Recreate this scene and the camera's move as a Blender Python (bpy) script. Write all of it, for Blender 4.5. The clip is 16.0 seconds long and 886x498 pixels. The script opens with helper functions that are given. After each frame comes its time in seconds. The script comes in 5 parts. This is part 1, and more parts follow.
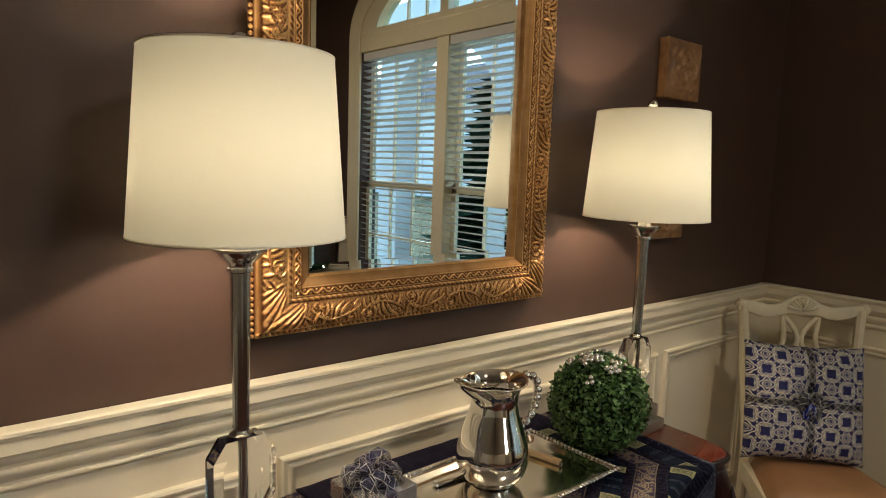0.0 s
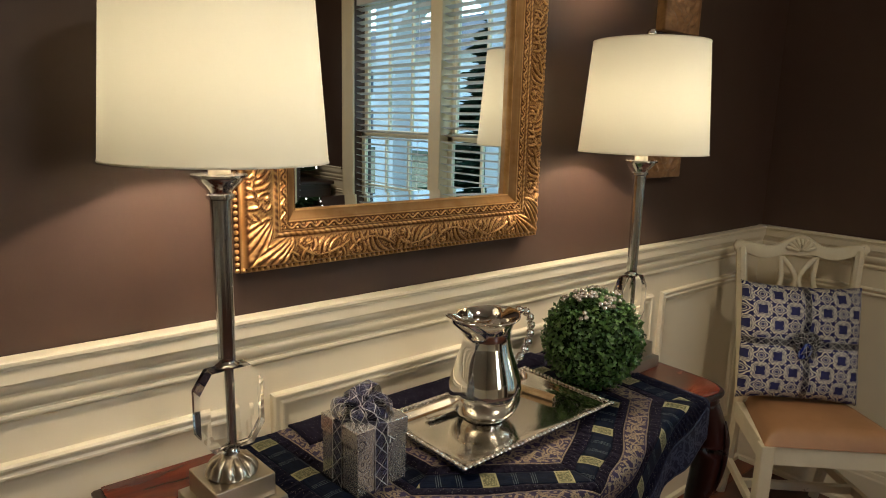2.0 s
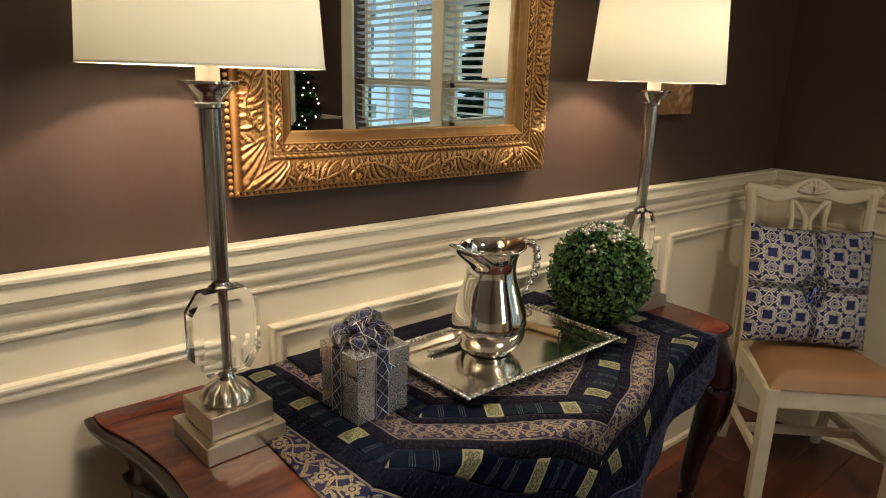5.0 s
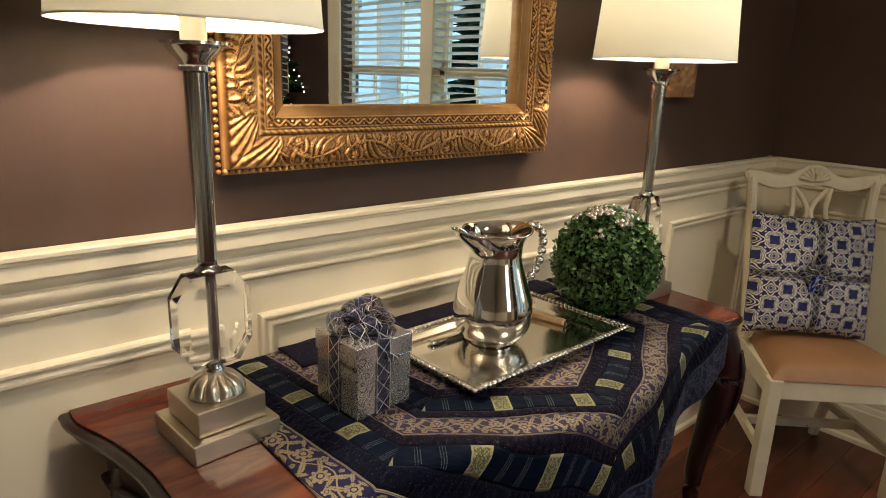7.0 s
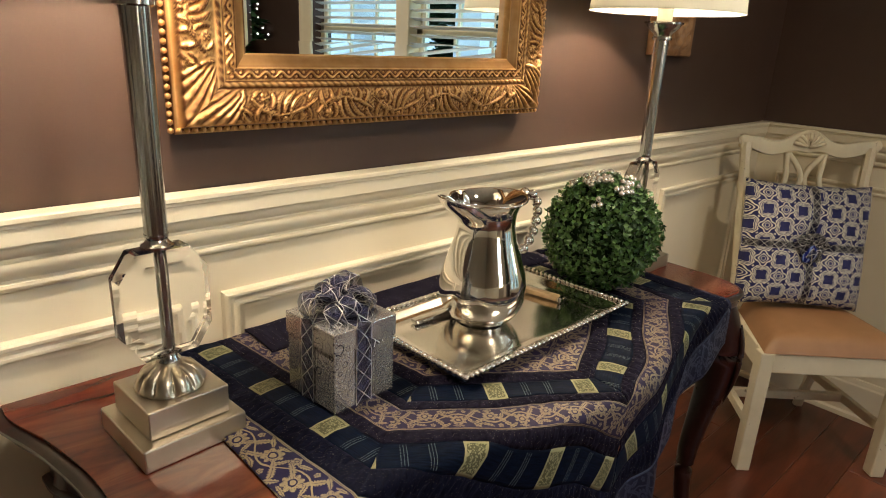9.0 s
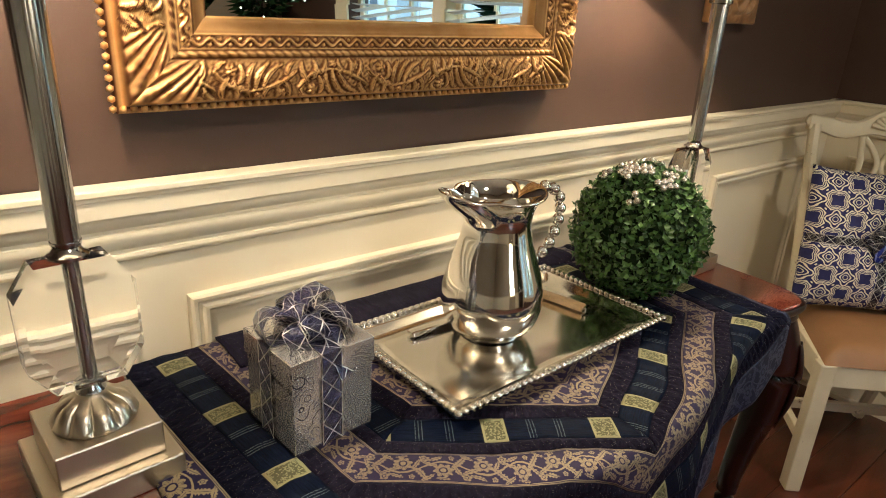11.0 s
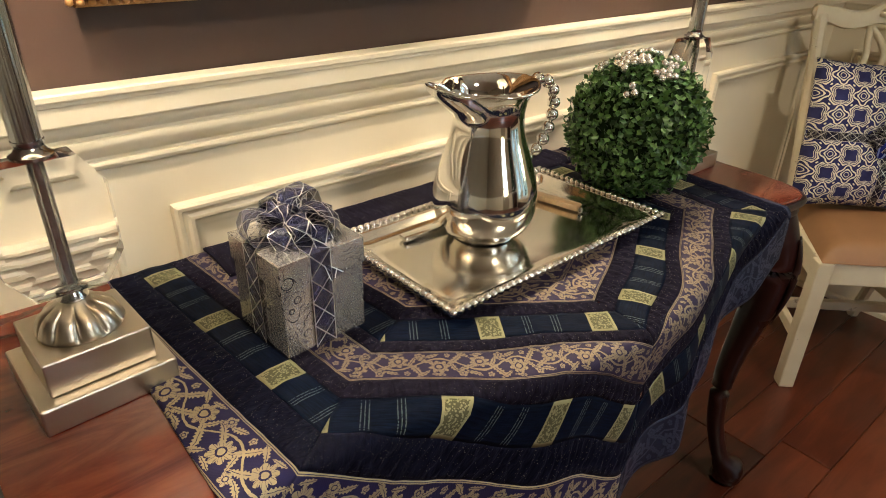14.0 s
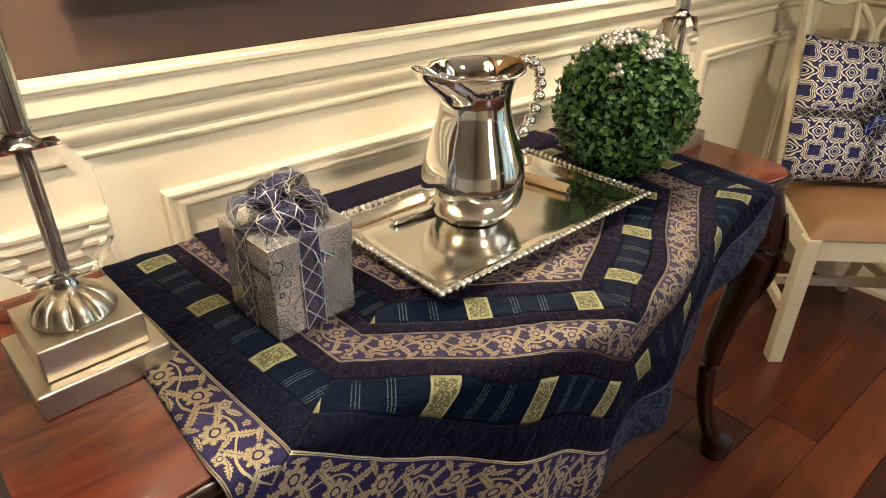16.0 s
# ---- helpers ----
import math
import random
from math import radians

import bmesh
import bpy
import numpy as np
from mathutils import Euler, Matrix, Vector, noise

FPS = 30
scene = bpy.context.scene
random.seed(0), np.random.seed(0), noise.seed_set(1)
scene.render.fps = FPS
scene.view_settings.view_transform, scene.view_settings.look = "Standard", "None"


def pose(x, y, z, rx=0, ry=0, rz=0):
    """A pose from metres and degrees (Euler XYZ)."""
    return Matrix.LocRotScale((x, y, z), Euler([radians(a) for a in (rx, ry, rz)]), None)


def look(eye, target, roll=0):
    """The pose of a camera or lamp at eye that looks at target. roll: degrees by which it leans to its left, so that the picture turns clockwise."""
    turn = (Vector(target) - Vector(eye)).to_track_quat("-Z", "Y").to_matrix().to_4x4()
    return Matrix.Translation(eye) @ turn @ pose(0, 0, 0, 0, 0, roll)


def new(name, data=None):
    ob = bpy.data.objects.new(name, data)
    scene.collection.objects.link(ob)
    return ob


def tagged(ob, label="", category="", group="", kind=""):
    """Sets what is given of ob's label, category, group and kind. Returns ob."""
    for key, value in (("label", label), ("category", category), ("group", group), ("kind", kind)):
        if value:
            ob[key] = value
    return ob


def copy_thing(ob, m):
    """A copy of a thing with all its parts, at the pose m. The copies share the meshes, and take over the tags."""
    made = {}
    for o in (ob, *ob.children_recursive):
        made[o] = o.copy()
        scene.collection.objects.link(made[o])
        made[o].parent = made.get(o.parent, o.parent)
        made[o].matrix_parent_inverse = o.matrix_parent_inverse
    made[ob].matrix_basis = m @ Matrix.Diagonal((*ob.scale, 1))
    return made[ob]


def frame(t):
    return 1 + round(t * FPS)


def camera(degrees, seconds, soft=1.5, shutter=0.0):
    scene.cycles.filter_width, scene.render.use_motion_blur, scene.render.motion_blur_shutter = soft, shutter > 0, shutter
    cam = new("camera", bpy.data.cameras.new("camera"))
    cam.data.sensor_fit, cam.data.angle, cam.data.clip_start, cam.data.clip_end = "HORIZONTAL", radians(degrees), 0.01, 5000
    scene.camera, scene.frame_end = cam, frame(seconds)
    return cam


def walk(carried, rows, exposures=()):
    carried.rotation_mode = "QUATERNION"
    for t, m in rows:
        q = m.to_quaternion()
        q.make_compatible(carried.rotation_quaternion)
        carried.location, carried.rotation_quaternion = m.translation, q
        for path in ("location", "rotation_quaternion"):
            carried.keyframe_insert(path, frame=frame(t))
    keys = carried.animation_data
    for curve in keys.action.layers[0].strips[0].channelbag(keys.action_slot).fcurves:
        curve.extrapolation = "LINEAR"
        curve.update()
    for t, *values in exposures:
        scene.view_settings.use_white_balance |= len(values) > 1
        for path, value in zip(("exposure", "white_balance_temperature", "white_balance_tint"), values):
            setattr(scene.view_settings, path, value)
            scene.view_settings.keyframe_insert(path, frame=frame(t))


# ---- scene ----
cam = camera(69.3, 16.0, soft=1.0)
PATH = [
    (0, (-0.434, -1.166, 1.433), (0.829, 0.363, 1.178), 2.0),
    (0.5, (-0.426, -1.166, 1.423), (0.831, 0.357, 1.107), 1.6),
    (1, (-0.42, -1.161, 1.413), (0.848, 0.347, 1.069), 1.6),
    (1.5, (-0.415, -1.16, 1.395), (0.855, 0.342, 1.034), 1.3),
    (2, (-0.404, -1.161, 1.384), (0.849, 0.348, 0.994), 1.5),
    (2.5, (-0.398, -1.159, 1.367), (0.841, 0.355, 0.95), 1.4),
    (3, (-0.393, -1.155, 1.353), (0.847, 0.348, 0.899), 1.4),
    (3.5, (-0.389, -1.155, 1.347), (0.846, 0.341, 0.861), 1.4),
    (4, (-0.387, -1.148, 1.337), (0.843, 0.345, 0.83), 1.5),
    (6.5, (-0.37, -1.086, 1.28), (0.883, 0.386, 0.766), 2.2),
    (7, (-0.364, -1.059, 1.273), (0.906, 0.393, 0.744), 2.1),
    (7.5, (-0.355, -1.031, 1.262), (0.937, 0.396, 0.719), 2.1),
    (8, (-0.348, -1.005, 1.255), (0.959, 0.4, 0.691), 2.4),
    (8.5, (-0.334, -0.984, 1.25), (0.985, 0.393, 0.647), 2.4),
    (11, (-0.139, -0.875, 1.241), (1.051, 0.564, 0.525), 3.0),
    (11.5, (-0.131, -0.871, 1.236), (1.021, 0.569, 0.463), 2.6),
    (12, (-0.126, -0.865, 1.227), (1.023, 0.561, 0.423), 2.7),
    (12.5, (-0.122, -0.861, 1.225), (1.031, 0.544, 0.39), 2.9),
    (13, (-0.118, -0.863, 1.216), (1.03, 0.526, 0.349), 2.4),
    (13.5, (-0.119, -0.866, 1.209), (1.019, 0.51, 0.308), 1.6),
    (14, (-0.123, -0.871, 1.202), (1.016, 0.482, 0.267), 1.2),
    (14.5, (-0.123, -0.872, 1.205), (1.011, 0.458, 0.235), 0.9),
    (15, (-0.125, -0.876, 1.211), (0.997, 0.424, 0.186), 0.6),
    (15.5, (-0.123, -0.883, 1.214), (0.985, 0.413, 0.169), 0.6),
    (16, (-0.122, -0.884, 1.208), (1.01, 0.438, 0.224), 0.6),
]
EXPOSURE = [(0, -0.38), (3.5, -0.18), (7, 0.0), (11, 0.36), (13.5, 0.36), (16, 0.70)]
walk(cam, [(t, look(eye, target, roll)) for t, eye, target, roll in PATH], EXPOSURE)

# ---------------- world, sun, large lights ----------------
TAU = math.tau
H = 0.757            # table top height
WY = -0.003          # face of the mirror wall
WX = 2.235           # face of the window wall
WS, WW, CEIL = -4.2, -2.8, 2.95
LAMP_W, LAMP_C = 13.5, (1.0, 0.84, 0.64)

world = bpy.data.worlds.new("sky_world")
scene.world = world
world.use_nodes = True
wn = world.node_tree.nodes
sky = wn.new("ShaderNodeTexSky")
sky.sky_type, sky.sun_disc = "NISHITA", False
sky.sun_elevation, sky.sun_rotation = radians(35), radians(150)
world.node_tree.links.new(sky.outputs[0], wn["Background"].inputs[0])
wn["Background"].inputs[1].default_value = 0.85

sun = new("sun", bpy.data.lights.new("sun", "SUN"))
sun.data.energy, sun.data.angle, sun.data.color = 1.5, radians(12), (1.0, 0.95, 0.88)
sun.matrix_world = look((6, -8, 8), (0, 0, 0))

# Warm fill added for the room; its unseen fixture is assumed from highlights.
fill_lamp = new("room_fill_light", bpy.data.lights.new("room_fill_light", "AREA"))
fill_lamp.data.shape, fill_lamp.data.size = "DISK", 0.42
fill_lamp.data.energy, fill_lamp.data.color = 33, (1.0, 0.86, 0.67)
fill_lamp.matrix_world = look((0.55, -2.3, 2.86), (0.55, -2.3, 0))


# ---------------- node helpers ----------------
class Ex:
    """A value inside a node tree, with arithmetic."""
    def __init__(self, tree, sock):
        self.tree, self.sock = tree, sock

    def op(self, kind, *others):
        n = self.tree.nodes.new("ShaderNodeMath")
        n.operation = kind
        for i, o in enumerate((self, *others)):
            if isinstance(o, Ex):
                self.tree.links.new(o.sock, n.inputs[i])
            else:
                n.inputs[i].default_value = o
        return Ex(self.tree, n.outputs[0])

    def __add__(self, o): return self.op("ADD", o)
    def __radd__(self, o): return self.op("ADD", o)
    def __sub__(self, o): return self.op("SUBTRACT", o)
    def __rsub__(self, o): return (self * -1.0) + o
    def __mul__(self, o): return self.op("MULTIPLY", o)
    def __rmul__(self, o): return self.op("MULTIPLY", o)
    def __truediv__(self, o): return self.op("DIVIDE", o)
    def sin(self): return self.op("SINE")
    def cos(self): return self.op("COSINE")
    def abs(self): return self.op("ABSOLUTE")
    def sqrt(self): return self.op("SQRT")
    def frac(self): return self.op("FRACT")
    def floor(self): return self.op("FLOOR")
    def lt(self, o): return self.op("LESS_THAN", o)
    def gt(self, o): return self.op("GREATER_THAN", o)
    def max(self, o): return self.op("MAXIMUM", o)
    def min(self, o): return self.op("MINIMUM", o)
    def atan2(self, o): return self.op("ARCTAN2", o)

    def step(self, a, b):
        n = self.tree.nodes.new("ShaderNodeMapRange")
        n.interpolation_type = "SMOOTHSTEP"
        self.tree.links.new(self.sock, n.inputs[0])
        n.inputs[1].default_value, n.inputs[2].default_value = a, b
        return Ex(self.tree, n.outputs[0])


class Mat:
    def __init__(self, name, color=(0.8, 0.8, 0.8), rough=0.5, metal=0.0, spec=0.5):
        self.m = bpy.data.materials.new(name)
        self.m.use_nodes = True
        self.t = self.m.node_tree
        self.b = self.t.nodes["Principled BSDF"]
        self.b.inputs["Base Color"].default_value = (*color, 1)
        self.b.inputs["Roughness"].default_value = rough
        self.b.inputs["Metallic"].default_value = metal
        self.b.inputs["Specular IOR Level"].default_value = spec

    def coord(self, kind="Object"):
        return self.t.nodes.new("ShaderNodeTexCoord").outputs[kind]

    def xyz(self, kind="Object"):
        n = self.t.nodes.new("ShaderNodeSeparateXYZ")
        self.t.links.new(self.coord(kind), n.inputs[0])
        return [Ex(self.t, o) for o in n.outputs]

    def scaled(self, scale, kind="Object"):
        n = self.t.nodes.new("ShaderNodeMapping")
        n.inputs["Scale"].default_value = scale
        self.t.links.new(self.coord(kind), n.inputs[0])
        return n.outputs[0]

    def noise(self, scale, detail=4, rough=0.55, stretch=(1, 1, 1), kind="Object", distort=0.0):
        n = self.t.nodes.new("ShaderNodeTexNoise")
        n.inputs["Scale"].default_value, n.inputs["Detail"].default_value = scale, detail
        n.inputs["Roughness"].default_value, n.inputs["Distortion"].default_value = rough, distort
        self.t.links.new(self.scaled(stretch, kind), n.inputs["Vector"])
        return Ex(self.t, n.outputs["Fac"])

    def voronoi(self, scale, stretch=(1, 1, 1), kind="Object", feature="F1"):
        n = self.t.nodes.new("ShaderNodeTexVoronoi")
        n.feature = feature
        n.inputs["Scale"].default_value = scale
        self.t.links.new(self.scaled(stretch, kind), n.inputs["Vector"])
        return Ex(self.t, n.outputs["Distance"])

    def ramp(self, fac, stops):
        n = self.t.nodes.new("ShaderNodeValToRGB")
        e = n.color_ramp.elements
        while len(e) < len(stops):
            e.new(0.5)
        for el, (p, c) in zip(e, stops):
            el.position, el.color = p, (*c, 1)
        self.t.links.new(fac.sock, n.inputs[0])
        return n.outputs[0]

    def mix(self, fac, a, b):
        n = self.t.nodes.new("ShaderNodeMix")
        n.data_type = "RGBA"
        self.t.links.new(fac.sock, n.inputs[0])
        for s, v in ((n.inputs[6], a), (n.inputs[7], b)):
            if isinstance(v, tuple):
                s.default_value = (*v, 1)
            else:
                self.t.links.new(v, s)
        return n.outputs[2]

    def put(self, socket, value):
        self.t.links.new(value.sock if isinstance(value, Ex) else value, self.b.inputs[socket])
        return self

    def bump(self, height, strength=0.3, dist=0.002):
        n = self.t.nodes.new("ShaderNodeBump")
        n.inputs["Strength"].default_value, n.inputs["Distance"].default_value = strength, dist
        self.t.links.new(height.sock, n.inputs["Height"])
        self.t.links.new(n.outputs[0], self.b.inputs["Normal"])
        return self

    def random(self):
        return Ex(self.t, self.t.nodes.new("ShaderNodeObjectInfo").outputs["Random"])

    def island(self):
        return Ex(self.t, self.t.nodes.new("ShaderNodeNewGeometry").outputs["Random Per Island"])


def painted(name, c, rough, spec, vary=0.08, scale=3.0, grain=220.0, bump=0.06):
    m = Mat(name, c, rough, 0, spec)
    f = m.noise(scale, 5) * 0.7 + m.noise(scale * 9, 3) * 0.3
    lo, hi = tuple(x * (1 - vary) for x in c), tuple(min(1, x * (1 + vary)) for x in c)
    m.put("Base Color", m.ramp(f, [(0.35, lo), (0.65, hi)]))
    m.put("Roughness", m.noise(scale * 5, 3) * 0.08 + (rough - 0.04))
    return m.bump(m.noise(grain, 2), bump, 0.001)


BROWN = painted("brown_wall_paint", (0.068, 0.039, 0.028), 0.48, 0.4, 0.07, 2.0, 300, 0.10).m
CREAM = painted("cream_gloss_paint", (0.80, 0.715, 0.545), 0.34, 0.5, 0.03, 1.5, 300, 0.03).m
CASING = painted("window_cream_paint", (0.80, 0.70, 0.47), 0.35, 0.5, 0.04).m
# South and west walls: colour unknown, kept light to brighten reflections and fill.
BEIGE = painted("beige_bounce_paint", (0.34, 0.28, 0.21), 0.6, 0.3, 0.05, 2.0, 300, 0.08).m
CEILING = painted("ceiling_paint", (0.75, 0.72, 0.66), 0.8, 0.2).m
BLIND = painted("blind_slat_paint", (0.70, 0.68, 0.62), 0.4, 0.5, 0.03).m


def wood(name, dark, mid, light, rough, along=(1.5, 14, 14), coat=0.0, by="object"):
    m = Mat(name, mid, rough, 0, 0.5)
    n = m.noise(2.2, 6, 0.6, along, distort=1.2)
    blot = m.noise(5, 4)
    f = n * 0.7 + blot * 0.3
    if by == "piece":
        f = f * 0.72 + m.random() * 0.28
    m.put("Base Color", m.ramp(f, [(0.30, dark), (0.5, mid), (0.72, light)]))
    m.put("Roughness", blot * 0.18 + (rough - 0.08))
    m.b.inputs["Coat Weight"].default_value, m.b.inputs["Coat Roughness"].default_value = coat, 0.12
    return m.bump(n + m.noise(160, 2, 0.5, along) * 0.3, 0.10, 0.0015)


MAHOGANY = wood("mahogany_polish", (0.042, 0.007, 0.0045), (0.15, 0.026, 0.0125), (0.30, 0.068, 0.028), 0.24, (2.0, 10, 10), 0.35).m
# Edge moulding, apron and legs: base colour about a tenth of the tabletop's.
MAHOGANY_DARK = wood("mahogany_edge_leg_dark", (0.004, 0.0012, 0.0012), (0.015, 0.0030, 0.0026), (0.040, 0.008, 0.005), 0.30, (9, 9, 2), 0.22).m
FLOORWOOD = wood("handscraped_floor_wood", (0.022, 0.0048, 0.0027), (0.092, 0.0200, 0.0088), (0.205, 0.050, 0.019), 0.34, (1.2, 8, 8), 0.25, "piece").m
SIDEWOOD = wood("dark_sideboard_wood", (0.01, 0.006, 0.005), (0.03, 0.015, 0.012), (0.06, 0.03, 0.02), 0.3).m

cw = Mat("distressed_cream_chair_paint", (0.66, 0.60, 0.46), 0.42)
wear = (cw.noise(28, 6, 0.7)).step(0.64, 0.72)
cw.put("Base Color", cw.mix(wear, cw.ramp(cw.noise(7, 4), [(0.3, (0.68, 0.60, 0.42)), (0.7, (0.82, 0.74, 0.55))]), (0.30, 0.22, 0.13)))
CHAIRWHITE = cw.bump(cw.noise(60, 4), 0.15, 0.001).m

le = Mat("tan_leather", (0.36, 0.185, 0.085), 0.46)
le.put("Base Color", le.ramp(le.noise(6, 4), [(0.3, (0.30, 0.15, 0.066)), (0.7, (0.40, 0.21, 0.10))]))
LEATHER = le.bump(le.voronoi(420), 0.12, 0.0006).m

gd = Mat("antique_gilt", (0.55, 0.32, 0.10), 0.42, 0.75)
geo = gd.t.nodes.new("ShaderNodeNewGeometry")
# Gold on the high parts of the carving, dark brown in its recesses.
raised_gilt = Ex(gd.t, geo.outputs["Pointiness"]).step(0.46, 0.54)
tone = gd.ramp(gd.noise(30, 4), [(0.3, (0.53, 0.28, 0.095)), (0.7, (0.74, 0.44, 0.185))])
gd.put("Base Color", gd.mix(raised_gilt, (0.13, 0.048, 0.016), tone))
gd.put("Roughness", gd.noise(70, 3) * 0.25 + 0.30)
GILT = gd.bump(gd.noise(240, 3), 0.2, 0.001).m

mi = Mat("mirror_silvering", (0.90, 0.91, 0.90), 0.0, 1.0)
MIRROR = mi.m

ch = Mat("satin_chrome", (0.54, 0.54, 0.54), 0.17, 1.0)
ch.put("Roughness", ch.noise(40, 3, 0.5, (1, 1, 0.1)) * 0.14 + 0.10)
CHROME = ch.m
nk = Mat("brushed_nickel", (0.56, 0.50, 0.41), 0.3, 1.0)
nk.put("Roughness", nk.noise(14, 4, 0.5, (20, 1, 1)) * 0.2 + 0.24)
NICKEL = nk.bump(nk.noise(12, 3, 0.5, (1, 40, 40)), 0.03, 0.0005).m
si = Mat("polished_silver", (0.87, 0.85, 0.81), 0.06, 1.0)
si.put("Roughness", si.noise(9, 4) * 0.08 + 0.03)
SILVER = si.bump(si.noise(16, 3), 0.035, 0.002).m
tr = Mat("tray_metal", (0.84, 0.81, 0.74), 0.13, 1.0)
tr.put("Roughness", tr.noise(11, 4) * 0.14 + 0.08)
TRAYMETAL = tr.bump(tr.noise(9, 3), 0.07, 0.003).m

gl = Mat("crystal_glass", (1, 1, 1), 0.0)
gl.b.inputs["Transmission Weight"].default_value, gl.b.inputs["IOR"].default_value = 1.0, 1.25
CRYSTAL = gl.m
pg = Mat("window_glass", (0.70, 0.93, 1.0), 0.0)
pg.b.inputs["Transmission Weight"].default_value, pg.b.inputs["IOR"].default_value = 1.0, 1.02
PANE = pg.m

# lamp shade: woven fabric that lets the bulb through
sh = Mat("ivory_shade_fabric", (0.80, 0.76, 0.66), 0.85, 0, 0.1)
weave = sh.noise(60, 3, 0.5, (1, 1, 8)) * 0.5 + sh.noise(90, 2, 0.5, (8, 8, 1)) * 0.5
tl = sh.t.nodes.new("ShaderNodeBsdfTranslucent")
sh.t.links.new(sh.ramp(weave, [(0.35, (0.77, 0.755, 0.57)), (0.65, (0.85, 0.83, 0.66))]), tl.inputs[0])
mx = sh.t.nodes.new("ShaderNodeMixShader")
mx.inputs[0].default_value = 0.064
sh.t.links.new(sh.b.outputs[0], mx.inputs[1])
sh.t.links.new(tl.outputs[0], mx.inputs[2])
sh.t.links.new(mx.outputs[0], sh.t.nodes["Material Output"].inputs[0])
SHADE = sh.m
TRIM = painted("shade_binding", (0.78, 0.74, 0.64), 0.8, 0.1).m
bu = Mat("glowing_bulb", (1, 0.9, 0.7), 0.3)
bu.b.inputs["Emission Color"].default_value, bu.b.inputs["Emission Strength"].default_value = (1, 0.78, 0.5, 1), 12
BULB = bu.m

# ---- cloth fabrics: u runs along the band in metres, v across it from 0 to 1 ----
GOLD, PURPLE, NAVY = (0.56, 0.46, 0.26), (0.016, 0.013, 0.062), (0.006, 0.008, 0.024)


def brocade(name, width, ground, thread):
    """Woven flowers and leaves on a winding stem between two rims."""
    m = Mat(name, ground, 0.55, 0, 0.2)
    u, v, _ = m.xyz("UV")
    y = v * width
    P = width * 1.75
    mid, amp = width * 0.5, width * 0.19
    wob = (m.noise(90, 2, kind="UV", stretch=(1, width, 1)) - 0.5) * 0.004
    stem = (y - ((u * (TAU / P)).sin() * amp + mid) + wob).abs().lt(0.00135)
    hit = stem

    def local(off, cy, turn):
        du = ((u / P + (0.5 - off)).frac() - 0.5) * P + wob
        dv = y - width * cy + wob
        c_, s_ = math.cos(radians(turn)), math.sin(radians(turn))
        return du * c_ + dv * s_, dv * c_ - du * s_

    def leaf(off, cy, turn, ln, wd):
        a_, b_ = local(off, cy, turn)
        bent = b_ - a_ * a_ * (7.0 if turn > 0 else -7.0)
        q = a_ / (ln * 1.2 * width)
        edge = (1.0 - q * q) * ((a_ * (TAU / 0.0040)).sin() * 0.26 + 0.95) * (wd * width)
        return bent.abs().lt(edge) * bent.abs().gt(0.00032)

    def flower(off, cy, r0, petals):
        a_, b_ = local(off, cy, 12)
        rr = (a_ * a_ + b_ * b_).sqrt()
        th = b_.atan2(a_)
        edge = ((th * petals).cos().abs().sqrt() * 0.45 + 0.55) * (r0 * width)
        vein = (th * petals * 2.0).cos().abs().gt(0.16).max(rr.lt(r0 * width * 0.4))
        ring = (rr - r0 * width * 0.36).abs().gt(r0 * width * 0.075)
        return rr.lt(edge) * vein * ring
    for f_ in ((0.25, 0.40, 0.225, 4.0), (0.75, 0.60, 0.225, 4.0), (0.02, 0.80, 0.115, 2.5), (0.52, 0.20, 0.115, 2.5), (0.36, 0.82, 0.075, 2.5), (0.86, 0.18, 0.075, 2.5)):
        hit = hit.max(flower(*f_))
    for f_ in ((0.46, 0.68, 50, 0.26, 0.070), (0.96, 0.32, -50, 0.26, 0.070), (0.10, 0.60, -28, 0.22, 0.062), (0.60, 0.40, 28, 0.22, 0.062), (0.16, 0.79, 20, 0.17, 0.055), (0.66, 0.21, -20, 0.17, 0.055),
               (0.06, 0.16, 35, 0.16, 0.050), (0.56, 0.84, -35, 0.16, 0.050), (0.42, 0.42, -62, 0.18, 0.052), (0.92, 0.58, 62, 0.18, 0.052), (0.24, 0.14, -10, 0.14, 0.045), (0.74, 0.86, 10, 0.14, 0.045)):
        hit = hit.max(leaf(*f_))
    rim = (v - 0.5).abs().gt(0.44) * (v - 0.5).abs().lt(0.458)
    rim = rim.max((v - 0.5).abs().gt(0.470) * (v - 0.5).abs().lt(0.494))
    hit = hit.max(rim)
    thr = ((u * 2600.0).sin() * (y * 2600.0).sin()) * 0.5 + 0.5
    wear = m.noise(24, 3, kind="UV", stretch=(1, width, 1)) * 0.5 + 0.62
    col = m.mix(hit * (m.noise(900, 1, kind="UV") * 0.35 + 0.65) * wear.min(1.0), ground, thread)
    m.put("Base Color", col)
    m.put("Metallic", hit * 0.4)
    m.put("Roughness", hit * -0.16 + 0.60)
    return m.bump(hit * 0.8 + thr * 0.3 + m.noise(60, 3) * 0.5, 0.35, 0.0012).m


BROCADE = brocade("gold_brocade", 0.065, PURPLE, GOLD)
BROCADE_IN = brocade("bronze_brocade", 0.049, (0.022, 0.016, 0.050), (0.37, 0.29, 0.175))
BROCADE_BLUE = brocade("blue_brocade", 0.065, (0.008, 0.011, 0.030), (0.060, 0.070, 0.115))


